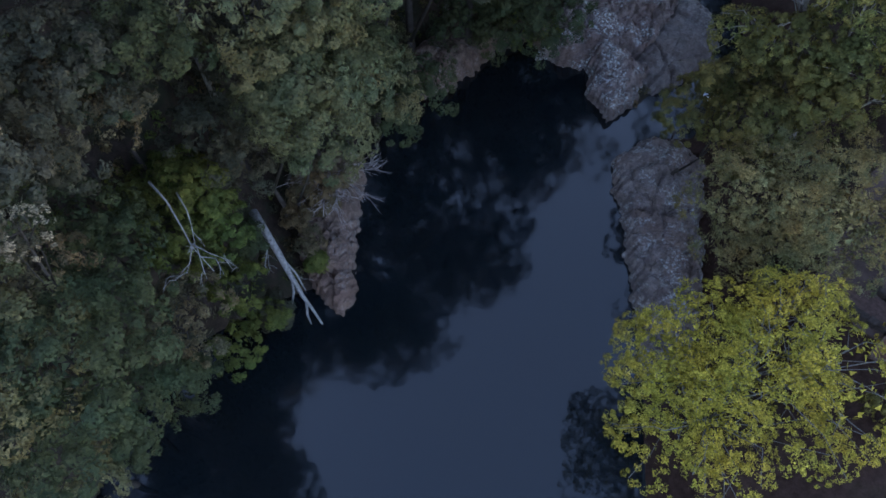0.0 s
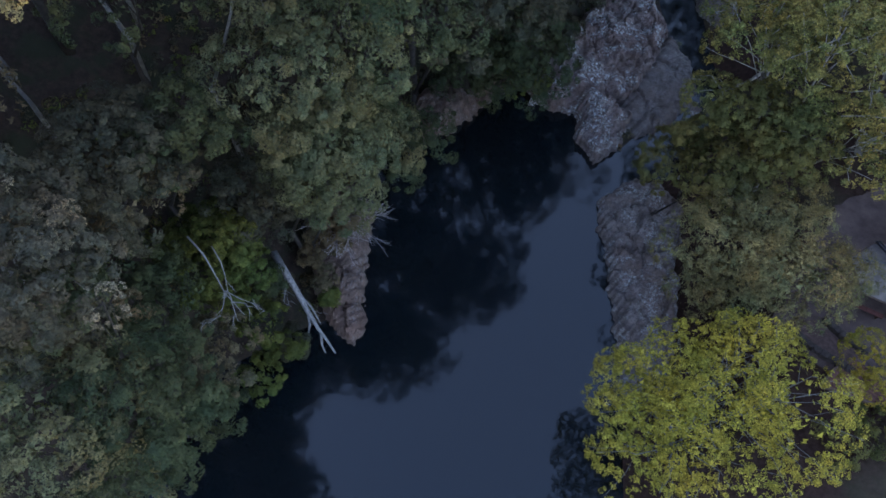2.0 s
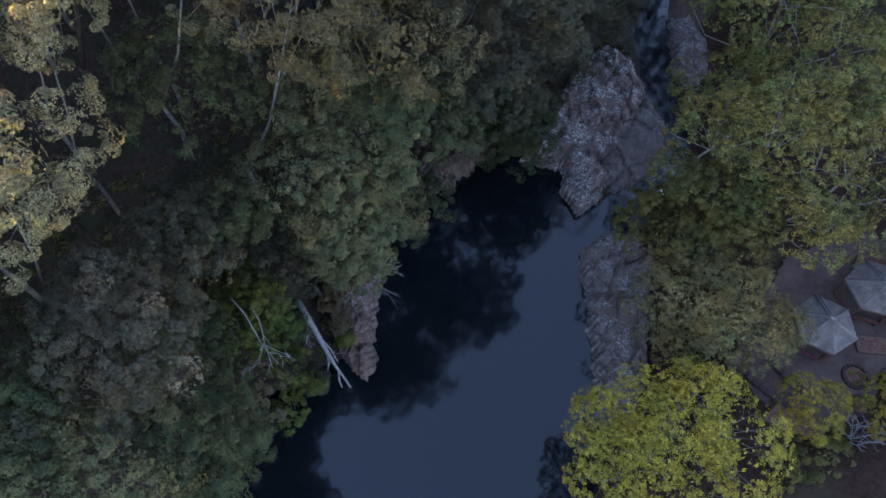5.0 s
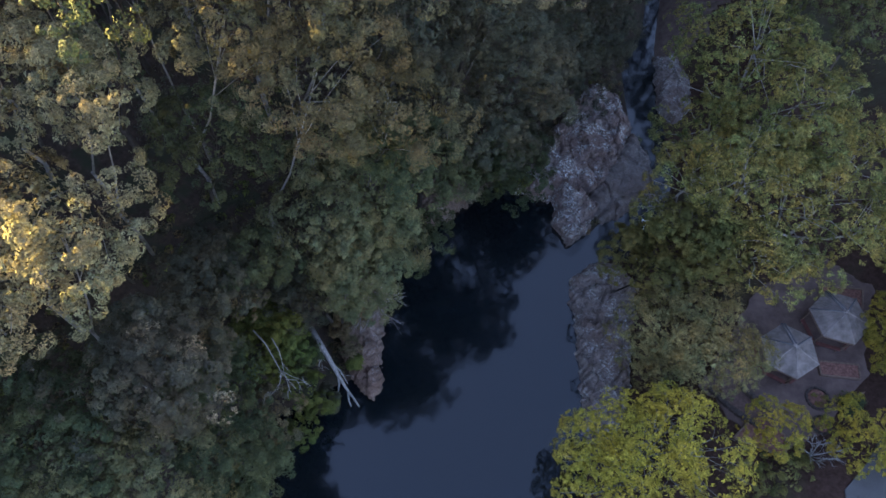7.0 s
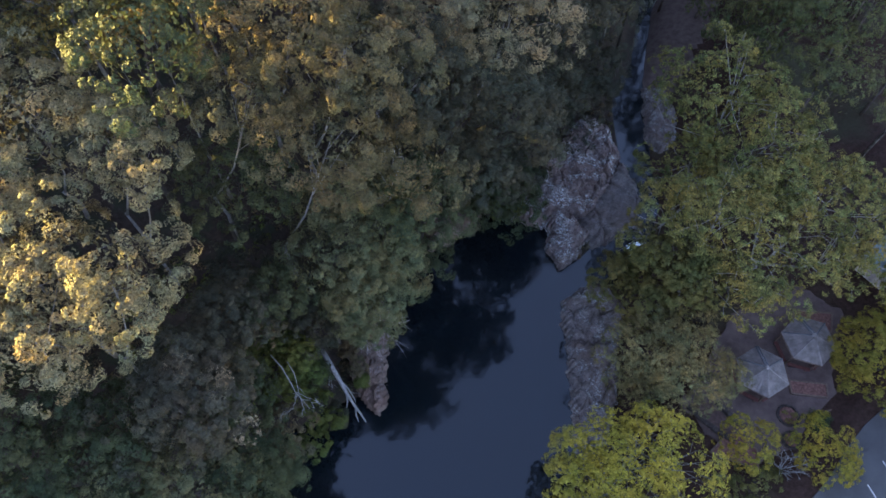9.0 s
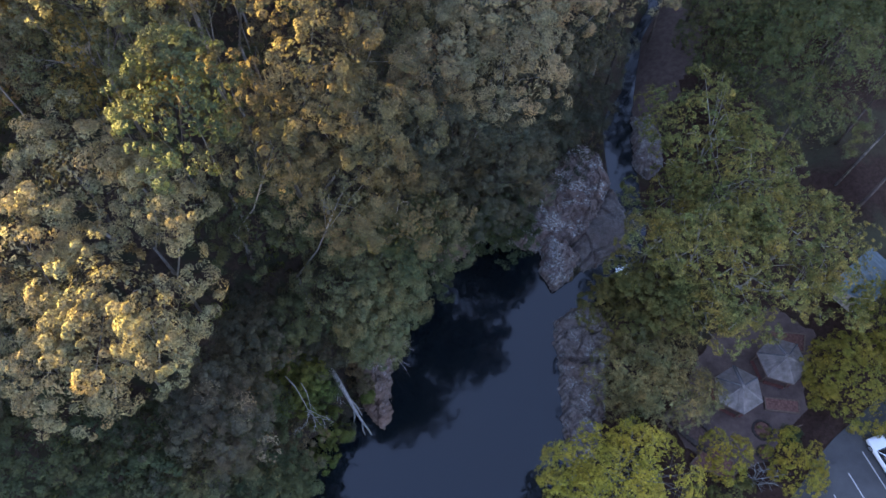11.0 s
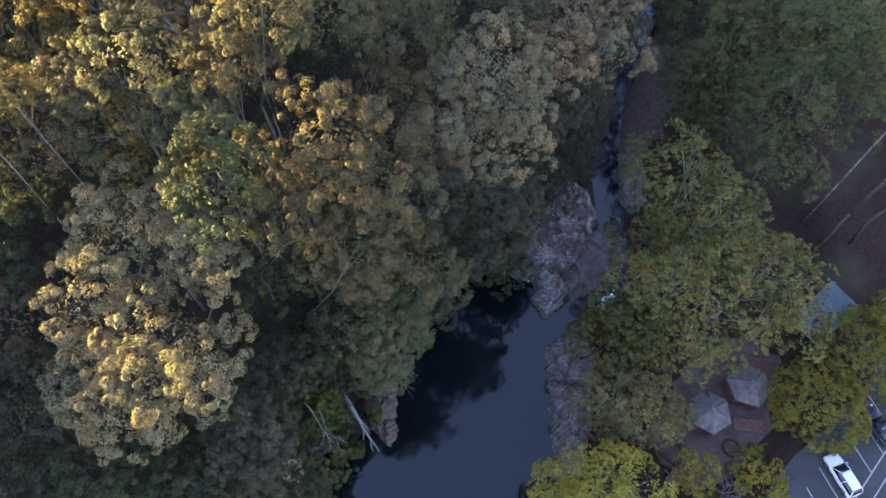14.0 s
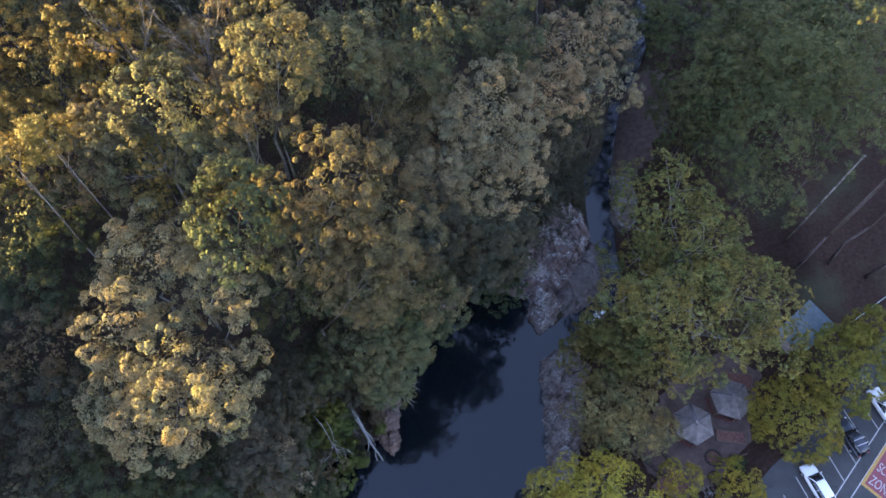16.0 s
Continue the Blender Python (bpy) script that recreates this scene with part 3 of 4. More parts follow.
def tree(kind, lobes, seed, base=None, stuff=1.0, size=1.02, twigs=5):
    """A tree from its crown's lobes (x, y, height of the top, radius): trunk, limbs and a crown of leafy boughs."""
    label, name = SPECIES[kind][4:]
    rng = np.random.default_rng(seed)
    if base is None:
        w = [l[3] ** 2 for l in lobes]
        base = (sum(l[0] * v for l, v in zip(lobes, w)) / sum(w), sum(l[1] * v for l, v in zip(lobes, w)) / sum(w))
        if base[0] < 20 and kind != "yellow" and kind != "heath":
            # on the gorge side the trunks stand uphill of their crowns
            rise = max(0, max(l[2] for l in lobes) - on_ground(*base))
            uphill = Vector((-0.75, 0.66)) if base[1] > 30 else Vector((-0.98, 0.2))
            base = (base[0] + uphill.x * 0.2 * rise, base[1] + uphill.y * 0.2 * rise)
    ground = on_ground(*base) - 0.25
    root = thing(name, base[0], base[1], ground, label=label, category="shrub" if "shrub" in name else "tree")
    o = Vector((base[0], base[1], ground))
    trunk, limbs, co = bmesh.new(), [], []
    lowest = min(l[2] - 1.3 * l[3] for l in lobes)
    fork = Vector((base[0], base[1], max(ground + 0.35 * (lowest - ground), ground + 0.4)))
    top = max(l[2] for l in lobes)
    girth = 0.008 * (top - ground) + 0.02 * max(l[3] for l in lobes)
    if kind in ("pine", "silver", "grey", "ash", "olive", "gold"):
        girth *= 0.65
    open_crown = kind in ("wattle", "yellow")
    for lx, ly, lz, lr in lobes:
        tall = lr * (1.15 if kind == "pine" else 0.85)
        mid = Vector((lx, ly, lz - tall * 0.95))
        c, d, radii = lobe_boughs(rng, kind, mid, lr, tall, seed)
        co.append(bough_leaves(rng, kind, c - np.array(o), d, radii, stuff, size))
        # the sparser inner foliage
        inner = dome(rng, int((0 if kind == "bloom" else 8 if open_crown else 26) * lr * lr))
        co.append(leaf_corners(rng, np.array(mid - o) + inner * rng.uniform(0.5, 0.74, (len(inner), 1)) * (lr, lr, tall), inner, 0.34, 0.23))
        joint = fork.lerp(mid, 0.45) + Vector((0, 0, -0.2 * lr))
        limbs.append(([fork - o, joint - o, mid - o + Vector((0, 0, 0.2 * lr))], [girth * 0.6, girth * 0.42, girth * 0.16]))
        for k in rng.permutation(len(c))[:(26 if kind == "yellow" else 13 if open_crown else twigs)]:
            e = Vector(c[k])
            if open_crown:
                e += Vector(d[k]) * radii[k] * 0.9
            s = joint.lerp(mid + Vector((0, 0, 0.3 * lr)), rng.uniform(0.2, 1.0))
            bend = s.lerp(e, 0.5) + Vector((rng.normal(0, 0.15 * lr), rng.normal(0, 0.15 * lr), 0.14 * lr))
            limbs.append(([s - o, bend - o, bend.lerp(e, 0.6) + Vector((rng.normal(0, 0.05 * lr), rng.normal(0, 0.05 * lr), 0)) - o, e - o], [girth * 0.2, girth * 0.12, girth * 0.07, 0.018]))
    bark = PALE_LIMB if kind == "wattle" else PINE_BARK if kind == "pine" else BARK if kind in PALE_BARK else DARK_BARK
    wobble = Vector((rng.normal(0, 0.25), rng.normal(0, 0.25), 0))
    tube(trunk, [Vector((0, 0, -0.3)), (fork - o) * 0.5 + wobble, fork - o + Vector((0, 0, 0.3))], [girth * 1.25, girth * 0.9, girth * 0.68], 8)
    part("trunk", trunk, bark, root)
    for pts, rad in limbs:
        part("limb", tube(bmesh.new(), pts, rad, 5), bark, root)
    leaves("crown", np.concatenate(co), LEAF[kind], root)
    return root


CROWNS = {
    "yellow": [(16.0, 10.7, 11.4, 5.1), (20.1, 10.9, 12.0, 4.0), (13.7, 8.4, 10.4, 5.0), (12.2, 11.2, 10.4, 3.5), (18.0, 13.6, 10.9, 2.8), (13.4, 12.4, 9.9, 2.5)],
    "heath": [(18.5, 21.3, 11.4, 3.8), (21.6, 19.5, 12.5, 3.9), (20.2, 18.2, 9.4, 3.1), (25.1, 18.9, 10.4, 2.3), (22.1, 23.5, 11.4, 3.3), (17.8, 19.2, 8.3, 2.4)],
    "broad": [(19.2, 27.4, 11.4, 3.7), (18.8, 31.0, 7.3, 2.5), (22.5, 27.5, 12.5, 2.9), (20.0, 30.7, 8.3, 2.4), (28.1, 10.1, 6.6, 2.0), (24.8, 9.2, 6.2, 1.4)],
    "wattle": [(29.1, 31.2, 19.8, 7.9), (28.2, 44.6, 21.8, 7.0), (36.9, 34.4, 18.7, 6.5), (38.8, 28.5, 16.6, 4.5), (24.8, 39.6, 15.6, 4.9), (31.7, 39.5, 20.8, 6.6), (21.1, 28.8, 14.8, 2.5), (19.0, 31.2, 13.5, 2.0), (20.9, 32.4, 17.7, 2.8), (24.4, 30.9, 20.8, 3.9), (26.2, 25.0, 17.7, 3.7), (23.4, 26.6, 14.6, 2.4)],
    "pine": [(35.3, 61.2, 20.8, 5.2), (38.1, 62.2, 26.0, 7.8), (42.0, 51.8, 29.1, 7.1), (39.7, 46.6, 22.9, 4.7), (45.8, 58.3, 34.3, 6.9), (49.8, 52.0, 31.2, 5.0), (34.8, 72.1, 22.9, 6.2), (42.4, 68.6, 29.1, 6.4), (30.6, 75.2, 22.9, 3.9)],
    "round": [(41.6, 20.2, 12.4, 5.0), (48.1, 25.9, 14.2, 5.4), (53.5, 29.6, 13.5, 4.1)],
    "lime": [(34.2, 12.5, 9.4, 2.9), (27.3, 13.1, 9.4, 2.4)],
    "green": [(-7.7, 29.6, 25.0, 3.1), (-16.5, 4.5, 12.5, 1.9), (-7.2, 23.2, 18.7, 2.7), (-6.8, 23.5, 14.6, 2.5), (-4.7, 29.9, 11.4, 2.9), (-17.3, 8.0, 20.8, 3.4), (-22.1, 6.8, 21.8, 3.3), (-25.9, 41.1, 44.7, 4.5), (-10.4, 47.7, 43.7, 4.3), (-21.4, 37.2, 40.6, 3.6), (-31.9, 39.5, 36.9, 4.4), (-8.7, 25.4, 22.9, 4.1), (-6.9, 24.5, 17.7, 3.4), (4.4, 42.6, 4.2, 1.8), (-5.0, 27.4, 23.9, 3.5)],
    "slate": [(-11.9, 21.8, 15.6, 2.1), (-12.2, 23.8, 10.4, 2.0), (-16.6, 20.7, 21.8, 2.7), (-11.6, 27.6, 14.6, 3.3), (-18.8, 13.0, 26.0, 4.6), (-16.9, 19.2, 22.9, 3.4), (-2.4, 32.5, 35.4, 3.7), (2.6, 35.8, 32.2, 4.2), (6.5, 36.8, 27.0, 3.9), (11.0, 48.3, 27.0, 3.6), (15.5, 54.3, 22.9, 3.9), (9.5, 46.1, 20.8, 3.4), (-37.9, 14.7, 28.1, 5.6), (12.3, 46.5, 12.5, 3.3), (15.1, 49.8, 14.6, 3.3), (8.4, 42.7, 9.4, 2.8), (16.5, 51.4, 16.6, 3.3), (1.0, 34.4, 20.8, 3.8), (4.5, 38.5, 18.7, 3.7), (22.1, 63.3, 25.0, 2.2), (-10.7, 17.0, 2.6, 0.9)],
    # the first crown is a green tree, given darker leaves in place of shade
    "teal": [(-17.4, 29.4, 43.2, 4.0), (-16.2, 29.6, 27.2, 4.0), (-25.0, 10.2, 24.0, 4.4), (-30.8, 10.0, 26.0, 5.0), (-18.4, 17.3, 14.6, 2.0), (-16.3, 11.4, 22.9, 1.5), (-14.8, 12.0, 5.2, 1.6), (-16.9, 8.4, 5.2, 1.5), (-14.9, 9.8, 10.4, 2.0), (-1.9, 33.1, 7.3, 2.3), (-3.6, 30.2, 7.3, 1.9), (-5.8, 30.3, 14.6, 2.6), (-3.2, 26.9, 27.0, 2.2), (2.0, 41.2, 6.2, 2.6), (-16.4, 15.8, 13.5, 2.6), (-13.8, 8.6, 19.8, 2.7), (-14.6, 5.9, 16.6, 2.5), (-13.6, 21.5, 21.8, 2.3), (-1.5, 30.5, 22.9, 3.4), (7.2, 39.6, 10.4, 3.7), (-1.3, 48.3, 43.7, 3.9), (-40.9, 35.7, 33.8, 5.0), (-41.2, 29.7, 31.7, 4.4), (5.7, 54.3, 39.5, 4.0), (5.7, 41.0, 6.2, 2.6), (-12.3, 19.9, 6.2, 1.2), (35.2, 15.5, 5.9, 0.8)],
    "lime2": [(6.6, 42.3, 4.7, 2.7), (-13.9, 20.7, 12.5, 1.8), (-13.0, 19.9, 9.4, 1.7), (-12.1, 16.8, 6.8, 1.5), (-12.6, 14.2, 3.6, 1.4), (-11.0, 16.3, 3.1, 1.1), (-15.9, 22.5, 10.4, 1.6), (-14.0, 21.3, 10.4, 1.4), (-15.3, 18.6, 9.9, 1.6), (-14.2, 18.4, 8.3, 1.5), (-16.6, 20.2, 11.4, 1.4), (-8.4, 20.6, 2.3, 0.5)],
    "brown": [(-16.7, 18.6, 20.8, 2.6), (-14.1, 14.1, 9.4, 2.1), (-16.7, 12.0, 18.7, 1.7), (-22.3, 47.1, 44.7, 3.6), (-36.9, 39.5, 36.9, 4.4), (-31.4, 40.0, 42.6, 3.5), (-39.4, 22.9, 29.6, 5.0), (-9.0, 24.9, 5.2, 1.1), (-9.9, 23.5, 3.5, 0.8), (-8.9, 21.8, 2.9, 0.8), (-8.1, 24.8, 3.5, 0.8), (-7.2, 25.8, 6.2, 1.1)],
    "bloom": [(-15.2, 13.2, 25.6, 0.9), (-17.7, 14.2, 26.2, 1.2), (-13.3, 10.6, 24.0, 0.8)],
    "ash": [(-18.1, 14.1, 26.4, 1.9), (-17.0, 12.8, 26.0, 3.0)],
    "silver": [(-26.7, 28.6, 37.4, 5.4), (-28.9, 22.2, 36.4, 3.6), (-21.4, 27.2, 36.4, 3.7), (-18.6, 24.2, 36.4, 2.3), (-23.2, 18.1, 35.4, 5.8), (-25.3, 14.8, 33.3, 4.7), (-18.9, 16.1, 34.8, 2.6), (-29.0, 17.0, 32.2, 3.4)],
    "olive": [(-9.5, 33.6, 42.6, 5.4), (-6.1, 30.6, 40.6, 4.3), (-12.2, 28.9, 38.5, 3.9), (-7.3, 27.2, 36.4, 4.2), (-2.9, 28.1, 32.2, 3.7), (-14.9, 43.3, 47.8, 4.2), (-17.3, 39.8, 43.7, 3.4), (-5.2, 46.7, 41.6, 4.0), (-4.7, 42.8, 38.5, 3.2)],
    "grey": [(3.6, 42.9, 40.6, 5.0), (0.9, 39.1, 37.4, 4.3), (5.9, 39.1, 36.4, 4.1), (-1.3, 38.1, 35.4, 2.7), (14.1, 58.5, 34.3, 5.1), (17.9, 54.0, 32.2, 3.8), (10.9, 50.4, 34.3, 3.6), (20.2, 64.0, 31.2, 3.1)],
    "gold": [(-38.1, 46.4, 43.7, 4.9), (-32.1, 47.8, 45.8, 4.5), (-38.9, 40.4, 41.6, 4.1)],
}

seed = 100
for kind in ("yellow", "heath"):
    tree(kind, CROWNS.pop(kind), seed)
    seed += 1
spreading = CROWNS.pop("wattle")
tree("wattle", [spreading[i] for i in (0, 2, 3)], 102)
tree("wattle", [spreading[i] for i in (1, 4, 5, 7)], 103)
tree("wattle", [spreading[i] for i in (8, 9, 10)], 104)
tree("broad", [spreading[i] for i in (6, 11)], 105)
seed = 110
TOPS = []
for kind, lobes in CROWNS.items():
    for x, y, z, r in lobes:
        if x < 20 and kind not in ("lime2", "silver"):
            r *= 1.1
        if x < 14 and y < 44 and z < 28.5:
            tree(kind, [(x, y, z, r)], seed, stuff=1.8, size=0.84)
        elif kind == "silver":
            tree(kind, [(x, y, z, r)], seed, stuff=1.5, size=0.80)
        else:
            tree(kind, [(x, y, z, r)], seed, stuff=1.65, size=0.74)
        TOPS.append((x, y, z, r))
        seed += 1

# trees added to block the sky gaps reflected in the pool
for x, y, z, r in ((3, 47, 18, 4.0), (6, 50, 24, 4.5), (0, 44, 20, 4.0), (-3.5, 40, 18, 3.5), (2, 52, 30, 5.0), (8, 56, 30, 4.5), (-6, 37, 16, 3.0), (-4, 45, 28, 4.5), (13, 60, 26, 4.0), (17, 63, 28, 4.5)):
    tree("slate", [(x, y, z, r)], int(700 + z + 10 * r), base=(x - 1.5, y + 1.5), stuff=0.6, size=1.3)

# trees added up the channel so its water reflects dark foliage, not sky
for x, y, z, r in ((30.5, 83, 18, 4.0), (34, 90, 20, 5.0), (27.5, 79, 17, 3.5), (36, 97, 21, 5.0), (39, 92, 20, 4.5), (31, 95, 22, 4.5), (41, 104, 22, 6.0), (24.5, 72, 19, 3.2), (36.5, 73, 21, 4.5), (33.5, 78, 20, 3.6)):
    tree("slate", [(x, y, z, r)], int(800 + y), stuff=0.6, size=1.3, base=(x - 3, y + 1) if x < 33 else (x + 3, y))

# the sunny upper slope: slender gums set close together
slope = random.Random(41)
sy = 33.0
while sy < 66:
    sx = -58.0
    while sx < -14:
        x, y = sx + slope.uniform(-1.3, 1.3), sy + slope.uniform(-1.3, 1.3)
        if x < -15 - 0.1 * (y - 33) and all(math.hypot(x - t[0], y - t[1]) > 0.62 * t[3] + 0.9 for t in TOPS):
            top = 38.5 + 0.16 * (y - 33) + slope.uniform(-3.5, 3.5)
            kind = slope.choice(("gold", "gold", "gold", "brown", "olive", "gold", "green"))
            r = slope.uniform(1.9, 3.0)
            # tops lifted here to keep the sun off the olive crowns
            if x < -26 and y > 35:
                top += 2.5 if x < -33 else 1.5
            # extra-tall trees added as sun blockers for the round crown to the right
            if -42 < x < -30 and y < 39:
                top = slope.uniform(45.0, 47.0)
            tree(kind, [(x, y, top, r)], int(900 + 7 * x + 11 * y), base=(x + slope.uniform(-1, 0.5), y + slope.uniform(0, 1.5)), stuff=1.4, size=0.72, twigs=4)
            TOPS.append((x, y, top, r))
        sx += 4.3
    sy += 4.3

# ---- the closed forest between and behind ----
MODELS, FAR_MODELS, NEAR_MODELS = {}, {}, {}
for n, (kind, r) in enumerate((("slate", 2.6), ("teal", 2.4), ("green", 2.8), ("brown", 2.6), ("olive", 3.2), ("grey", 3.2), ("pine", 4.0), ("lime2", 1.6))):
    MODELS[kind] = (tree(kind, [(-90 - 8 * n, 60, on_ground(-90 - 8 * n, 60) + 10.0, r)], 500 + n, base=(-90 - 8 * n, 60), stuff=0.30, size=1.5, twigs=2), r)
    if kind in ("slate", "teal", "green", "brown"):
        NEAR_MODELS[kind] = (tree(kind, [(-90 - 8 * n, 80, on_ground(-90 - 8 * n, 80) + 10.0, r)], 540 + n, base=(-90 - 8 * n, 80), stuff=1.0, size=0.8, twigs=2), r)
    FAR_MODELS[kind] = (tree(kind, [(-90 - 8 * n, 70, on_ground(-90 - 8 * n, 70) + 10.0, r)], 520 + n, base=(-90 - 8 * n, 70), stuff=0.11, size=2.4, twigs=2), r)
rng = random.Random(77)
tops = np.array(TOPS)


def plant(kind, x, y, top, far=False):
    near = -24 < x < 10 and 6 < y < 40 and top < 24 and kind in NEAR_MODELS
    ob, r = FAR_MODELS[kind] if far else NEAR_MODELS[kind] if near else MODELS[kind]
    z = on_ground(x, y) - 0.2
    k = (top - z) / 10.2
    w = max(0.7, min(1.5, k ** 0.5)) * rng.uniform(0.85, 1.2)
    copy_thing(ob, pose(x, y, z, 0, 0, rng.uniform(0, 360)) @ Matrix.Diagonal((w, w, k, 1)))


gyv = -14.0
while gyv < 100:
    gxv = -76.0
    while gxv < 26:
        x, y = gxv + rng.uniform(-2, 2), gyv + rng.uniform(-2, 2)
        d, which = (float(v[0]) for v in outline_distance(np.array([x]), np.array([y]), LEFT + RIGHT))
        rocky = min(float(outline_distance(np.array([x]), np.array([y]), row[0])[0][0]) for rows in ROCKS.values() for row in rows)
        if which < len(LEFT) - 1 and d > 2.2 and rocky > 1.6:
            near = np.hypot(tops[:, 0] - x, tops[:, 1] - y)
            z = on_ground(x, y)
            close = np.sort(tops[near < 7.0][:, 2])[:4]
            covered = bool((near < 0.5 * tops[:, 3]).any())
            hollow = math.hypot(x + 14.6, y - 24.8) < 4.2
            if hollow:
                gxv += 4.7
                continue
            if len(close) == 0 and (d > 14 or y > 55):
                # unseen outer trees, heights set to shade the right-hand pines and dapple the gums
                plant(rng.choice(("slate", "green", "olive", "grey", "brown", "teal")), x, y, z + (rng.uniform(16, 20) if y > 56 else rng.uniform(8, 13) if x < -41 and y < 34 else rng.uniform(12, 17) if x < -41 else rng.uniform(9, 14)), far=x < -42 or y > 60)
            elif not covered or rng.random() < 0.15:
                limit = close.min() - 2.5 if len(close) else z + 6
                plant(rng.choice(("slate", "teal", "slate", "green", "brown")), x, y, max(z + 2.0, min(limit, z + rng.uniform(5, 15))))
        gxv += 4.7
    gyv += 4.7
for x, y, top in ((47.9, 41.2, 39), (53.0, 42.0, 40), (57.5, 40.0, 38), (55.0, 47.0, 40)):
    tree("pine", [(x, y, top, 4.2)], int(x * 10), base=(x, y), stuff=0.6)
for k in range(46):
    x, y = 33 + rng.uniform(0, 36), 58 + rng.uniform(0, 50)
    if float(outline_distance(np.array([x]), np.array([y]), LEFT + RIGHT)[0][0]) > 6:
        plant("pine", x, y, on_ground(x, y) + rng.uniform(14, 20))

# ---- low growth on the gorge side ----
grow = np.random.default_rng(9)
ux, uy = grow.uniform(-34, 24, 9000), grow.uniform(2, 66, 9000)
ud, uw = outline_distance(ux, uy, LEFT + RIGHT)
rocky = np.min([outline_distance(ux, uy, row[0])[0] for rows in ROCKS.values() for row in rows], axis=0)
keep = (uw < len(LEFT) - 1) & (ud > 0.25) & (ud < 14) & (rocky > -0.4)
ux, uy = ux[keep][:1500], uy[keep][:1500]
uz = ground_height(ux, uy)
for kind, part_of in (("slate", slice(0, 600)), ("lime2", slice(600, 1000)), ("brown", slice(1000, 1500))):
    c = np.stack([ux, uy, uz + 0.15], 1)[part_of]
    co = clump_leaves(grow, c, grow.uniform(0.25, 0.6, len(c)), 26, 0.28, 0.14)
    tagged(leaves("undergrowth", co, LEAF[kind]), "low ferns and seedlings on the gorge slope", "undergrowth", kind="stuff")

# ---- dead wood on the bank ----
def dead_tree(name, x, y, z, limbs, material, label, category, fine=0):
    root = thing(name, x, y, z, label=label, category=category)
    o = Vector((x, y, z))
    r = random.Random(name)
    for _ in range(fine):
        pts = r.choice(limbs[1:])[0]
        a, b = Vector(pts[-2]), Vector(pts[-1])
        q = a.lerp(b, r.uniform(0.0, 1.0))
        e = q + (b - a).normalized() * r.uniform(0.15, 0.5) + Vector((r.uniform(-.4, .4), r.uniform(-.4, .4), r.uniform(-.25, .2)))
        limbs = limbs + [([q, q.lerp(e, 0.5) + Vector((0, 0, 0.04)), e], 0.022, 0.008)]
    for n, (pts, r0, r1) in enumerate(limbs):
        k = len(pts)
        part("trunk" if n == 0 else "branch", tube(bmesh.new(), [Vector(p) - o for p in pts], [r0 + (r1 - r0) * i / (k - 1) for i in range(k)], 7), material, root)
    return root


dead_tree("fallen_log", -11.9, 22.3, 4.0, [
    ([(-12.4, 23.0, 4.4), (-11.5, 21.7, 4.2), (-10.6, 20.4, 3.3), (-9.9, 19.3, 2.1), (-9.2, 18.3, 1.3), (-8.5, 17.5, 0.6), (-7.8, 16.6, -0.3)], 0.31, 0.06),
    ([(-9.9, 19.3, 2.1), (-9.8, 18.5, 1.5), (-9.95, 17.9, 0.9)], 0.13, 0.05),
    ([(-9.0, 18.1, 1.1), (-8.95, 17.3, 0.5), (-8.7, 16.8, -0.1)], 0.12, 0.04),
    ([(-10.6, 20.4, 3.0), (-9.6, 19.5, 2.4), (-9.0, 18.6, 1.6)], 0.10, 0.04),
    ([(-11.6, 21.9, 3.7), (-11.5, 20.8, 3.0), (-11.7, 20.0, 2.4)], 0.08, 0.03)],
    DEADWOOD, "bleached grey fallen trunk sloping into the pool", "log", fine=26)


def twig_tree(name, base, tips, material, seed, label, thick=0.09, forks=7):
    """A bare tree: curved limbs to the tips, each with thin forked twigs."""
    rng = random.Random(seed)
    centre = sum((Vector(t) for t in tips), Vector()) / len(tips)
    tall = centre.z - base[2] > 6
    b = Vector(base).lerp(centre, 0.72) if tall else Vector(base)
    limbs = [([base, Vector(base).lerp(b, 0.5), b] if tall else [base, b + Vector((0, 0, 0.5))], thick * 1.4, thick)]
    for t in tips:
        t = Vector(t)
        mid = b.lerp(t, 0.5) + Vector((rng.uniform(-.3, .3), rng.uniform(-.3, .3), rng.uniform(0.1, 0.5)))
        limbs.append(([b, b.lerp(mid, 0.5), mid, mid.lerp(t, 0.5), t], thick * 0.6, 0.012))
        for k in range(forks):
            s = mid.lerp(t, rng.uniform(-0.4, 0.95))
            e = s + (t - b) * rng.uniform(0.12, 0.32) + Vector((rng.uniform(-.7, .7), rng.uniform(-.7, .7), rng.uniform(-.35, .5)))
            limbs.append(([s, s.lerp(e, 0.5) + Vector((0, 0, 0.08)), e], 0.022, 0.006))
            for _ in range(3):
                q = s.lerp(e, rng.uniform(0.3, 0.95))
                limbs.append(([q, q + (e - s) * 0.3 + Vector((rng.uniform(-.3, .3), rng.uniform(-.3, .3), rng.uniform(-.1, .2)))], 0.011, 0.005))
    return dead_tree(name, *base, limbs, material, label, "tree")


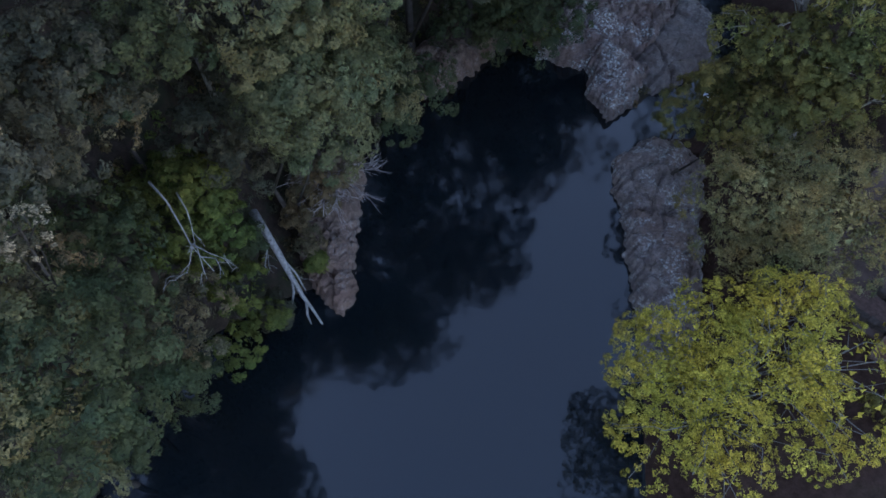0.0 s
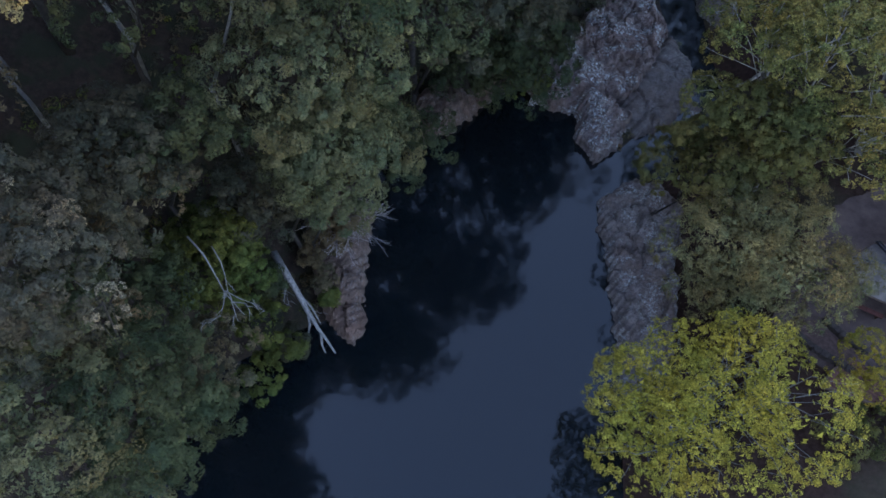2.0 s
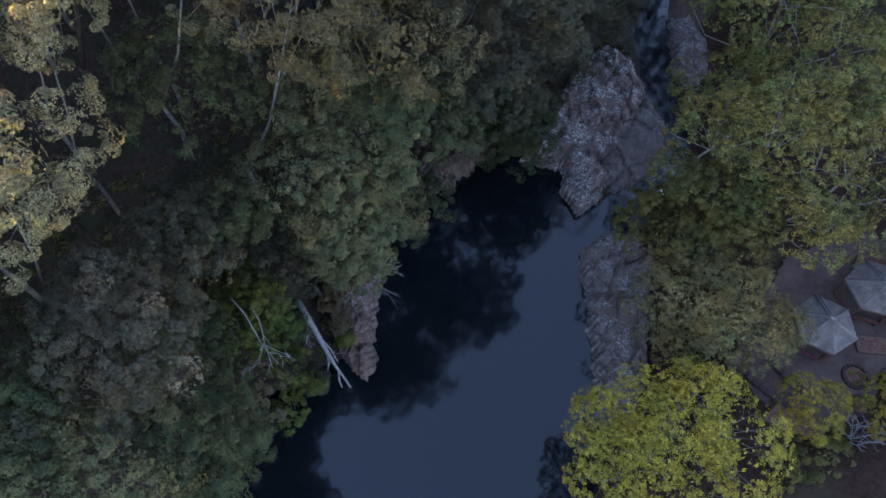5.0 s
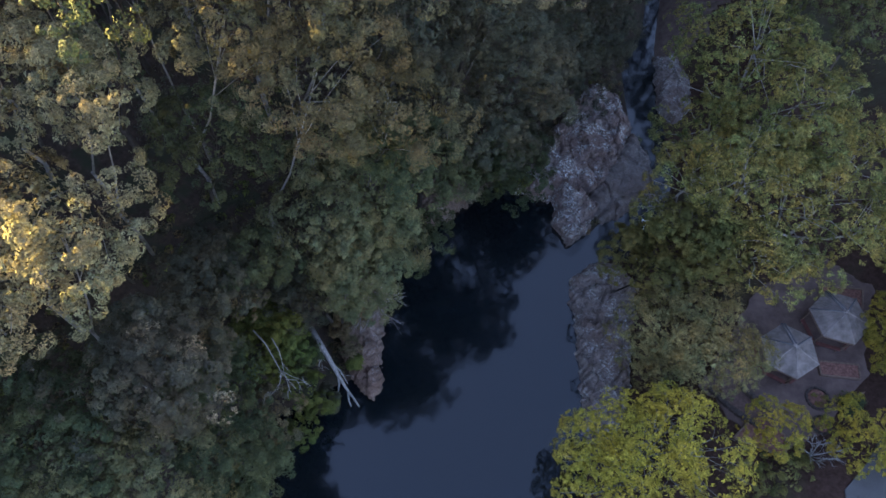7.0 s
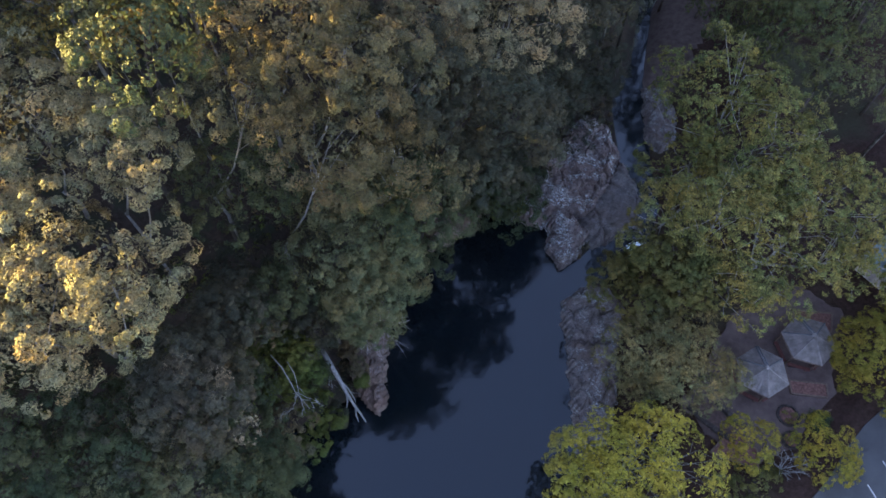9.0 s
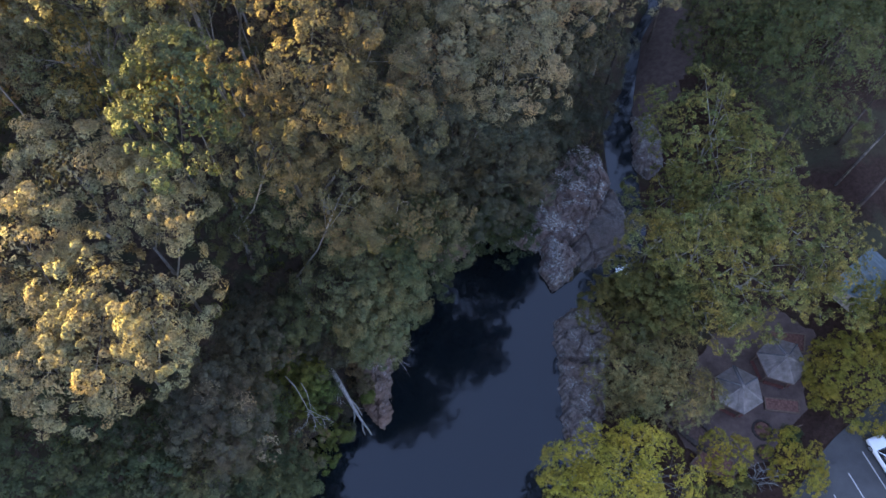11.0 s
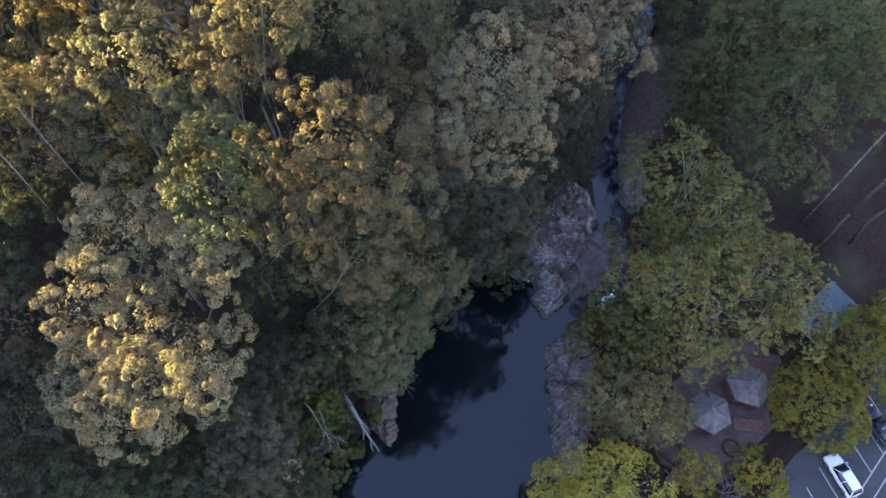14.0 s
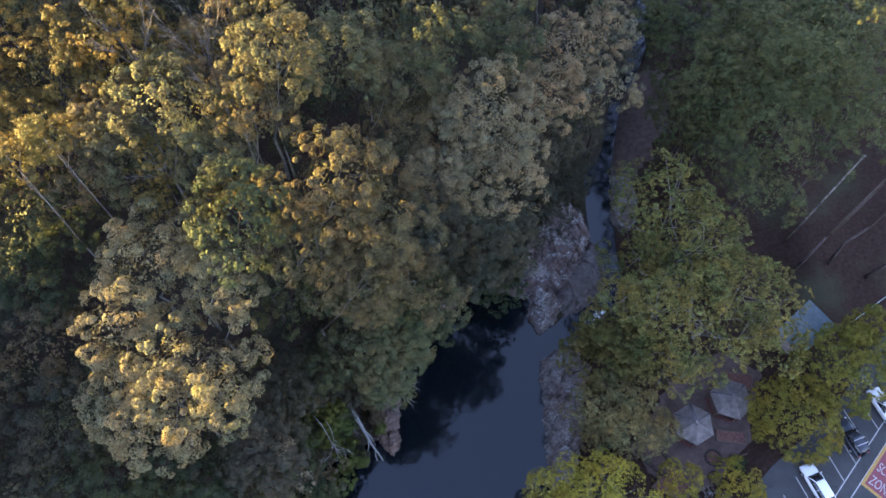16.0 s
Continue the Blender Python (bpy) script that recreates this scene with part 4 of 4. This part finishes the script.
twig_tree("bare_tree", (-7.7, 26.7, 3.2), [(-4.0, 24.8, 6.6), (-4.6, 23.1, 5.8), (-4.4, 25.6, 6.2), (-9.4, 26.0, 5.0), (-10.0, 24.8, 5.0), (-8.0, 23.4, 4.2), (-6.1, 23.9, 4.8), (-7.0, 23.4, 3.4), (-8.7, 24.4, 4.0)], TWIGS, 3,
          "leafless pale twiggy tree on the rock spur", 0.07, 20)
dead_tree("fallen_branch", -14.8, 19.1, 13.3, [
    ([(-15.0, 19.3, 13.3), (-14.0, 18.3, 13.0), (-13.2, 17.1, 12.4), (-12.8, 16.4, 11.7), (-11.6, 15.2, 11.2)], 0.07, 0.02),
    ([(-13.5, 18.7, 13.2), (-12.9, 17.8, 12.9), (-12.7, 17.2, 12.5), (-12.5, 16.2, 11.9)], 0.05, 0.015),
    ([(-12.8, 16.4, 11.7), (-12.9, 15.8, 11.3), (-13.1, 15.2, 10.9)], 0.04, 0.015),
    ([(-12.8, 16.5, 11.8), (-11.9, 16.1, 11.5), (-10.8, 15.8, 11.2)], 0.04, 0.012),
    ([(-12.3, 15.9, 11.5), (-11.6, 15.9, 11.3), (-11.2, 15.2, 10.9)], 0.035, 0.012),
    ([(-12.5, 16.3, 11.7), (-12.2, 15.4, 11.2), (-12.0, 14.9, 10.9)], 0.035, 0.012)],
    DEADWOOD, "bleached dead limb hung up in green foliage", "branch", fine=40)
twig_tree("grey_shrub", (30.6, 11.3, 5.0), [(31.6, 12.0, 7.2), (30.0, 12.0, 7.2), (31.2, 10.6, 7.4), (30.2, 10.5, 7.1), (32.0, 11.4, 6.8), (29.6, 11.2, 6.8)], DEADWOOD, 8,
          "leafless whitish grey shrub in the picnic ground", 0.07, 8)
for n, (tx, ty, tz) in enumerate(((-23.5, 47.6, 46.0), (-20.8, 43.6, 44.5), (-26.5, 36.9, 40.0), (-29.0, 45.8, 46.5))):
    gz = on_ground(tx, ty) - 0.2
    twig_tree("leafless_tree", (tx - 1, ty + 1, gz), [(tx + 3 * math.cos(k * 1.1 + n), ty + 3 * math.sin(k * 1.1 + n), tz - 0.6 * (k % 3)) for k in range(6)], GREY_TWIGS, 20 + n, "leafless grey-brown tree among the gums", 0.13, 9)
# bare pale trunks standing on the slope
for tx, ty, lean, top, label in ((48.2, 46.0, 0.2, 26.0, "straight pale branchless trunk standing dead"),):
    dead_tree("dead_tree", tx, ty, on_ground(tx, ty) - 0.2, [([(tx, ty, on_ground(tx, ty) - 0.2), (tx + 0.1, ty, 14), (tx + lean, ty + 0.1, top)], 0.16, 0.09), ([(tx + lean, ty + 0.1, top - 0.6), (tx + lean + 0.25, ty + 0.1, top - 0.1)], 0.06, 0.04)], MOTTLED_TRUNK, label, "tree")

# ---- white water at the narrow channel ----
bm = bmesh.new()
rng = random.Random(5)
for k in range(46):
    u = rng.random()
    bmesh.ops.create_icosphere(bm, subdivisions=1, radius=rng.uniform(0.06, 0.2), matrix=pose(21.4 + 1.5 * u + rng.gauss(0, 0.16), 36.7 + 0.9 * u + rng.gauss(0, 0.28), 0.02) @ Matrix.Diagonal((1, 1, 0.35, 1)))
tagged(part("white_water", bm, FOAM), "small patch of white water at the rapids", "foam", kind="stuff")

# ---- picnic ground and parking area ----
def slab(name, poly, z, thick, material, label, category, kind="structure", rise=0.0):
    bm = bmesh.new()
    f = bm.faces.new([bm.verts.new((x, y, z)) for x, y in poly])
    if f.normal.z < 0:
        f.normal_flip()
    r = bmesh.ops.extrude_face_region(bm, geom=[f])
    bmesh.ops.translate(bm, vec=(0, 0, -thick), verts=[v for v in r["geom"] if isinstance(v, bmesh.types.BMVert)])
    bmesh.ops.recalc_face_normals(bm, faces=bm.faces)
    return tagged(part(name, bm, material), label, category, kind=kind)


slab("pavement", wavy(PAVED, 4), PICNIC_Z + 0.03, 0.5, PAVING, "worn grey picnic ground paving with fallen leaves", "paving")
slab("car_park", PARKING, CAR_Z, 0.9, ASPHALT, "grey asphalt parking area", "asphalt")


def strip(name, a, b, width, z, material, label):
    a, b = Vector((*a, 0)), Vector((*b, 0))
    d = (b - a).normalized()
    s = Vector((-d.y, d.x, 0)) * width / 2
    bm = bmesh.new()
    vs = [bm.verts.new((p.x, p.y, z + 0.006)) for p in (a - s, b - s, b + s, a + s)]
    f = bm.faces.new(vs)
    r = bmesh.ops.extrude_face_region(bm, geom=[f])
    bmesh.ops.translate(bm, vec=(0, 0, 0.006), verts=[v for v in r["geom"] if isinstance(v, bmesh.types.BMVert)])
    bmesh.ops.recalc_face_normals(bm, faces=bm.faces)
    return tagged(part(name, bm, material), label, "road marking", group="parking lines", kind="structure")


LANE = Vector((0.697, 0.717))
BAY = Vector((0.335, -0.942))
first = Vector((46.9, 13.2))
strip("trim_lane_line", first - LANE * 14, first + LANE * 22, 0.13, CAR_Z, LINE, "white painted line along the parking bays")
strip("trim_lane_line", first - LANE * 14 + Vector((1.0, -1.0)), first + LANE * 22 + Vector((1.0, -1.0)), 0.13, CAR_Z, LINE, "white painted line along the parking bays")
for k in range(-4, 6):
    p = first + LANE * 2.83 * k
    strip("trim_bay_line", p, p - BAY * 4.9, 0.11, CAR_Z, LINE, "white painted line between parking bays")

# painted school zone patch on the road
patch_o = Vector((48.7, 13.0))
across, along = Vector((0.717, -0.697)), LANE


def road_patch(name, s0, s1, w0, w1, z, material, label):
    pts = [patch_o + along * s + across * w for s, w in ((s0, w0), (s1, w0), (s1, w1), (s0, w1))]
    return slab(name, [(p.x, p.y) for p in pts], z, 0.012, material, label, "road marking")


road_patch("trim_zone_border", 0, 8.5, 0, 4.6, CAR_Z + 0.016, YELLOW_PAINT, "ochre painted border of the zone marking")
road_patch("trim_zone_patch", 0.35, 8.2, 0.35, 4.3, CAR_Z + 0.022, RED_PAINT, "dull red painted zone marking on asphalt")
for words, w, s in (("ZONE", 0.55, 0.75), ("SCHOOL", 0.55, 2.75)):
    cu = bpy.data.curves.new("lettering", "FONT")
    cu.body, cu.size, cu.extrude = words, 1.75, 0.004
    ob = new("trim_zone_lettering", cu)
    p = patch_o + along * s + across * w
    ob.matrix_world = pose(p.x, p.y, CAR_Z + 0.030, 0, 0, -44.2) @ Matrix.Diagonal((0.54, 1.0, 1, 1))
    cu.materials.append(LINE)
    tagged(ob, "white painted road lettering on red", "road marking", kind="structure")


# ---- vehicles ----
def loft(bm, stations, ring, smooth=True):
    rows = [[bm.verts.new(p) for p in ring(*s)] for s in stations]
    for a, b in zip(rows, rows[1:]):
        for k in range(len(a) - 1):
            bm.faces.new((a[k], a[k + 1], b[k + 1], b[k])).smooth = smooth
    bm.faces.new(rows[0])
    bm.faces.new(rows[-1][::-1])
    bmesh.ops.recalc_face_normals(bm, faces=bm.faces)
    return bm


def car(name, x, y, heading, paint, length, width, height, label, cabin=(-0.47, 0.23), racks=False):
    root = thing(name, x, y, CAR_Z, heading, label=label, category="car")
    L, w = length, width / 2

    def ring(u, top, wide):
        v = w * wide
        return [(u * L, s * yy, zz) for s, yy, zz in ((-1, v * 0.92, 0.24), (-1, v, 0.42), (-1, v, top * 0.72), (-1, v * 0.94, top - 0.06), (-1, v * 0.62, top), (-1, 0, top + 0.025),
                (1, v * 0.62, top), (1, v * 0.94, top - 0.06), (1, v, top * 0.72), (1, v, 0.42), (1, v * 0.92, 0.24))]

    belt = height * 0.60
    body = part("body", loft(bmesh.new(), [(-0.5, belt * 0.75, 0.80), (-0.485, belt * 0.93, 0.90), (-0.44, belt * 0.99, 0.96), (-0.3, belt, 1.0), (0.05, belt, 1.0), (0.2, belt * 0.98, 1.0),
                (0.33, belt * 0.92, 0.98), (0.43, belt * 0.83, 0.93), (0.485, belt * 0.70, 0.84), (0.5, belt * 0.52, 0.76)], ring), paint, root)
    c0, c1 = cabin

    def glass_ring(u, top, wide):
        v = w * wide
        return [(u * L, s * yy, zz) for s, yy, zz in ((-1, v, belt - 0.05), (-1, v * 0.97, belt + 0.02), (-1, v * 0.70, top - 0.04), (-1, v * 0.5, top), (1, v * 0.5, top), (1, v * 0.70, top - 0.04), (1, v * 0.97, belt + 0.02), (1, v, belt - 0.05))]

    part("window_glass", loft(bmesh.new(), [(c0, belt + 0.05, 0.86), (c0 + 0.075, height - 0.05, 0.90), (c0 + 0.2, height - 0.03, 0.92), (c1 - 0.17, height - 0.035, 0.92), (c1, belt + 0.02, 0.90)], glass_ring), GLASS_DARK, root, "dark tinted windows")

    def roof_ring(u, top, wide):
        v = w * wide
        return [(u * L, s * yy, zz) for s, yy, zz in ((-1, v * 0.68, top - 0.05), (-1, v * 0.65, top - 0.01), (-1, v * 0.45, top + 0.015), (1, v * 0.45, top + 0.015), (1, v * 0.65, top - 0.01), (1, v * 0.68, top - 0.05))]

    part("roof", loft(bmesh.new(), [(c0 + 0.09, height - 0.05, 0.88), (c0 + 0.11, height, 0.93), (c0 + 0.25, height + 0.01, 0.95), (c1 - 0.23, height, 0.94), (c1 - 0.18, height - 0.025, 0.9)], roof_ring), paint, root)
    for s in (-1, 1):
        part("pillar", tube(bmesh.new(), [(c1 * L - 0.02, s * w * 0.88, belt), ((c1 - 0.175) * L, s * w * 0.65, height - 0.04)], [0.04, 0.04], 5), paint, root)
        part("pillar", tube(bmesh.new(), [(c0 * L + 0.02, s * w * 0.85, belt), ((c0 + 0.08) * L, s * w * 0.62, height - 0.05)], [0.06, 0.05], 5), paint, root)
        part("pillar", tube(bmesh.new(), [((c0 + 0.33) * L, s * w * 0.905, belt), ((c0 + 0.33) * L, s * w * 0.66, height - 0.05)], [0.03, 0.03], 5), paint, root)
        part("mirror", box(bmesh.new(), (0.14, 0.2, 0.13), ((c1 - 0.03) * L, s * (w + 0.08), belt + 0.05), 0, 0.03), paint, root)
        part("headlight", box(bmesh.new(), (0.30, 0.34, 0.12), (0.452 * L, s * w * 0.70, belt * 0.70), -s * 18, 0.03), LAMP_CLEAR, root, "clear headlight")
        part("tail_light", box(bmesh.new(), (0.10, 0.30, 0.22), (-0.487 * L, s * w * 0.70, belt * 0.84), s * 8, 0.03), LAMP_RED, root, "red tail light")
        for u in (-0.31, 0.31):
            wheel = part("wheel", tube(bmesh.new(), [(u * L, s * (w - 0.20), 0.33), (u * L, s * (w + 0.015), 0.33)], [0.335, 0.335], 20), TYRE, root)
            part("rim", tube(bmesh.new(), [(u * L, s * (w - 0.05), 0.33), (u * L, s * (w + 0.022), 0.33)], [0.21, 0.20], 14), ALLOY, wheel, "alloy rim")
    if racks:
        for u in (c0 + 0.22, c0 + 0.36):
            part("roof_bar", box(bmesh.new(), (0.11, w * 1.6, 0.05), (u * L, 0, height + 0.09), 0, 0.02), LINE, root, "pale roof rack bar")
        for s in (-1, 1):
            part("roof_rail", box(bmesh.new(), (L * 0.42, 0.05, 0.05), ((c0 + 0.28) * L, s * w * 0.70, height + 0.04), 0, 0.015), BLACK_CAR, root)
        part("spare_wheel", tube(bmesh.new(), [(-0.5 * L, 0.12, 0.85), (-0.535 * L, 0.12, 0.85)], [0.34, 0.32], 20), TYRE, root, "black spare wheel on the tailgate")
    return root


car("station_wagon", 43.3, 12.9, 110, WHITE_CAR, 4.65, 1.84, 1.62, "white station wagon parked nose-in in a bay")
car("four_wheel_drive", 48.8, 18.3, 110, BLACK_CAR, 4.6, 1.86, 1.80, "black four-wheel drive with pale roof rack bars", cabin=(-0.48, 0.16), racks=True)
car("utility_vehicle", 54.0, 21.9, 110, WHITE_CAR, 4.9, 1.85, 1.75, "white utility vehicle parked at the far bays", cabin=(-0.15, 0.2))

# ---- picnic shelters ----
def shelter(x, y, z, eave, apex, radius, turn, seed):
    root = thing("picnic_shelter", x, y, z, turn, label="open hexagonal picnic shelter with weathered grey metal roof", category="shelter", group="picnic shelters")
    corner = [Vector((math.cos(radians(60 * k)) * radius, math.sin(radians(60 * k)) * radius, eave)) for k in range(6)]
    top = Vector((0, 0, apex))
    for k in range(6):
        a, b = corner[k], corner[(k + 1) % 6]
        bm = bmesh.new()
        n = 13
        lo, hi = [], []
        nrm = (a - top).cross(b - top).normalized()
        if nrm.z < 0:
            nrm = -nrm
        for i in range(n + 1):
            u = i / n
            lift = nrm * (0.022 if i % 2 else 0.0)
            lo.append(bm.verts.new(a.lerp(b, u) + lift))
            hi.append(bm.verts.new(top + (a.lerp(b, u) - top) * 0.04 + lift))
        for i in range(n):
            bm.faces.new((lo[i], lo[i + 1], hi[i + 1], hi[i]))
        bmesh.ops.solidify(bm, geom=bm.faces[:], thickness=0.03)
        bmesh.ops.recalc_face_normals(bm, faces=bm.faces)
        part("roof_panel", bm, ROOF_SHEET, root)
        part("ridge_cap", tube(bmesh.new(), [top + (a - top) * 0.05 + Vector((0, 0, 0.03)), a + Vector((0, 0, 0.03))], [0.03, 0.04], 6), ROOF_SHEET, root)
        part("fascia", box(bmesh.new(), ((b - a).length, 0.05, 0.16), (a + b) / 2 - Vector((0, 0, 0.10)), math.degrees(math.atan2(b.y - a.y, b.x - a.x)), 0.01), TIMBER, root)
        part("post", box(bmesh.new(), (0.13, 0.13, eave), (a.x * 0.88, a.y * 0.88, eave / 2 - 0.02), 60 * k, 0.015), TIMBER, root, "dark timber post")
        if k in (2, 3, 4):
            m = (a + b) / 2 * 0.93
            part("bench_seat", box(bmesh.new(), (radius * 0.8, 0.36, 0.06), (m.x, m.y, 0.45), math.degrees(math.atan2(b.y - a.y, b.x - a.x)), 0.015), RED_TIMBER, root, "red-brown bench seat")
            for s in (-0.3, 0.3):
                q = m + (b - a) * s
                part("bench_leg", box(bmesh.new(), (0.08, 0.3, 0.44), (q.x, q.y, 0.22), math.degrees(math.atan2(b.y - a.y, b.x - a.x)), 0.01), TIMBER, root)
    for k, offset in ((1, -0.12), (1, 0.12), (0, 0.0), (2, 0.0)):
        d = corner[k] - top
        side = Vector((-d.y, d.x, 0)).normalized() * offset
        part("vent_strip", tube(bmesh.new(), [top + d * 0.10 + side + Vector((0, 0, 0.06)), top + d * 0.98 + side + Vector((0, 0, 0.06))], [0.07, 0.075], 6), RIDGE_DARK, root, "dark joint strip on the roof")
    part("finial", tube(bmesh.new(), [top - Vector((0, 0, 0.1)), top + Vector((0, 0, 0.06))], [0.2, 0.12], 8), ROOF_SHEET, root)
    part("table_top", box(bmesh.new(), (1.8, 0.8, 0.06), (0, 0, 0.75), 20, 0.015), TIMBER, root)
    part("table_leg", box(bmesh.new(), (0.5, 0.5, 0.72), (0, 0, 0.36), 20, 0.015), TIMBER, root)
    return root


shelter(30.1, 19.8, PICNIC_Z, 2.25, 3.45, 2.55, 30, 1)
shelter(35.3, 22.9, PICNIC_Z, 2.35, 3.55, 2.65, 42, 1)


# ---- garden beds and low walls ----
def low_wall(a, b, width, height, label):
    a, b = Vector(a), Vector(b)
    m, d = (a + b) / 2, b - a
    root = thing("low_wall", m.x, m.y, PICNIC_Z, math.degrees(math.atan2(d.y, d.x)), label=label, category="wall", group="garden walls")
    n = max(2, int(d.length / 0.55))
    r = random.Random(int(a.x * 10))
    for k in range(n):
        part("stone", box(bmesh.new(), (d.length / n - 0.03, width * r.uniform(0.9, 1.1), height * r.uniform(0.85, 1.1)), ((k + 0.5) * d.length / n - d.length / 2, r.uniform(-.03, .03), height / 2 - 0.02), r.uniform(-3, 3), 0.04), STONE, root)
    return root


low_wall((26.0, 17.5), (27.2, 16.0), 0.45, 0.5, "low dark stone wall curving beside the path")
low_wall((27.2, 16.0), (28.3, 15.1), 0.45, 0.5, "low dark stone wall curving beside the path")
low_wall((23.3, 17.1), (24.7, 15.4), 0.45, 0.5, "low dark stone wall above the river bank")
low_wall((24.7, 15.4), (26.9, 13.7), 0.45, 0.5, "low dark stone wall above the river bank")
low_wall((35.4, 15.0), (37.2, 16.3), 0.4, 0.5, "low stone wall round a planted corner")
low_wall((37.2, 16.3), (38.3, 15.5), 0.4, 0.5, "low stone wall round a planted corner")


def bed(poly, label):
    slab("garden_bed", poly, PICNIC_Z + 0.22, 0.3, MULCH, label, "garden bed", kind="")
    cx, cy = sum(p[0] for p in poly) / len(poly), sum(p[1] for p in poly) / len(poly)
    root = thing("bed_edging", cx, cy, PICNIC_Z, label="dark timber edging round a garden bed", category="edging", group="bed edgings")
    for (ax, ay), (bx, by) in zip(poly, poly[1:] + poly[:1]):
        part("sleeper", box(bmesh.new(), (math.hypot(bx - ax, by - ay), 0.14, 0.34), ((ax + bx) / 2 - cx, (ay + by) / 2 - cy, 0.15), math.degrees(math.atan2(by - ay, bx - ax)), 0.02), TIMBER, root)


bed([(33.4, 18.3), (36.8, 17.9), (37.0, 19.2), (33.5, 19.6)], "red-brown mulched bed edged with timber")
bed([(35.0, 25.2), (39.0, 24.6), (39.6, 26.6), (36.0, 27.0)], "red-brown mulched bed edged with timber")
bed([(34.7, 15.1), (35.6, 16.4), (36.9, 16.7), (37.8, 15.9), (36.4, 15.2)], "mulched corner bed with low plants")
bed([(24.6, 12.8), (28.6, 11.2), (28.9, 13.0), (27.4, 14.6), (25.9, 14.0)], "red-brown mulched bed above the river bank")

slab("pavement", [(23.4, 17.2), (24.5, 15.6), (25.7, 14.4), (27.0, 13.9), (28.3, 14.8), (27.2, 15.7), (26.1, 16.6), (25.5, 17.5)], PICNIC_Z + 0.05, 0.12, MULCH_PATH, "red-brown gravel path between the curved garden walls", "path")


def round_bed(x, y, radius, seed):
    """A round planted bed: a ring of edging stones, soil and low leafy plants."""
    root = thing("planter_bed", x, y, PICNIC_Z, label="round stone-edged bed with low dark green plants", category="garden bed", group="round beds")
    n = int(2 * math.pi * radius / 0.34)
    for k in range(n):
        a = 2 * math.pi * k / n
        part("stone", box(bmesh.new(), (0.3, 0.2, 0.26), (radius * math.cos(a), radius * math.sin(a), 0.14), math.degrees(a) + 90, 0.03), STONE, root)
    soil = bmesh.new()
    bmesh.ops.create_cone(soil, cap_ends=True, segments=24, radius1=radius - 0.06, radius2=radius - 0.2, depth=0.2, matrix=pose(0, 0, 0.12))
    part("soil", soil, MULCH, root)
    r = np.random.default_rng(seed)
    m = int(9 * radius * radius)
    a, q = r.uniform(0, 6.28, m), radius * 0.8 * np.sqrt(r.uniform(0, 1, m))
    co = clump_leaves(r, np.stack([q * np.cos(a), q * np.sin(a), r.uniform(0.3, 0.5, m)], 1), r.uniform(0.18, 0.34, m), 40, 0.14, 0.08)
    tagged(leaves("plants", co, LEAF["broad"], root), kind="stuff")
    return root


round_bed(32.6, 16.2, 0.95, 61)
round_bed(32.3, 13.9, 0.75, 63)

# ---- kiosk with a steel roof ----
kiosk = thing("kiosk_building", 45.9, 31.7, 6.3, 38.5, label="small building with blue-grey corrugated steel roof", category="building")
part("wall", box(bmesh.new(), (5.8, 3.2, 2.5), (0, 0, 1.2)), BRICK_WALL, kiosk)
bm = bmesh.new()
n = 60
rows = []
for y, z in ((-2.0, 2.55), (2.0, 2.95)):
    rows.append([bm.verts.new((-3.4 + 6.8 * i / n, y, z + 0.02 * math.sin(i * math.pi / 2))) for i in range(n + 1)])
for i in range(n):
    bm.faces.new((rows[0][i], rows[0][i + 1], rows[1][i + 1], rows[1][i]))
bmesh.ops.solidify(bm, geom=bm.faces[:], thickness=-0.05)
bmesh.ops.recalc_face_normals(bm, faces=bm.faces)
part("roof", bm, BLUE_ROOF, kiosk, "blue-grey corrugated steel roof")
part("gutter", box(bmesh.new(), (6.9, 0.14, 0.14), (0, -2.06, 2.47), 0, 0.02), BLUE_ROOF, kiosk)
door = part("door", box(bmesh.new(), (0.9, 0.05, 2.05), (-1.2, -1.62, 1.02), 0, 0.01), TIMBER, kiosk)
part("door_handle", box(bmesh.new(), (0.04, 0.06, 0.14), (-0.85, -1.67, 1.0), 0, 0.01), ALLOY, door)

# ---- guard rail on the slope ----
rail = thing("guard_rail", 56.5, 35.2, on_ground(56.5, 35.2), 33, label="pale green metal guard rail on the slope", category="fence")
part("beam", box(bmesh.new(), (8.0, 0.08, 0.28), (0, 0, 0.75), 0, 0.02), RAIL_GREEN, rail)
for k in range(5):
    part("post", box(bmesh.new(), (0.1, 0.1, 0.9), (-3.8 + 1.9 * k, 0.1, 0.35), 0, 0.01), TIMBER, rail)
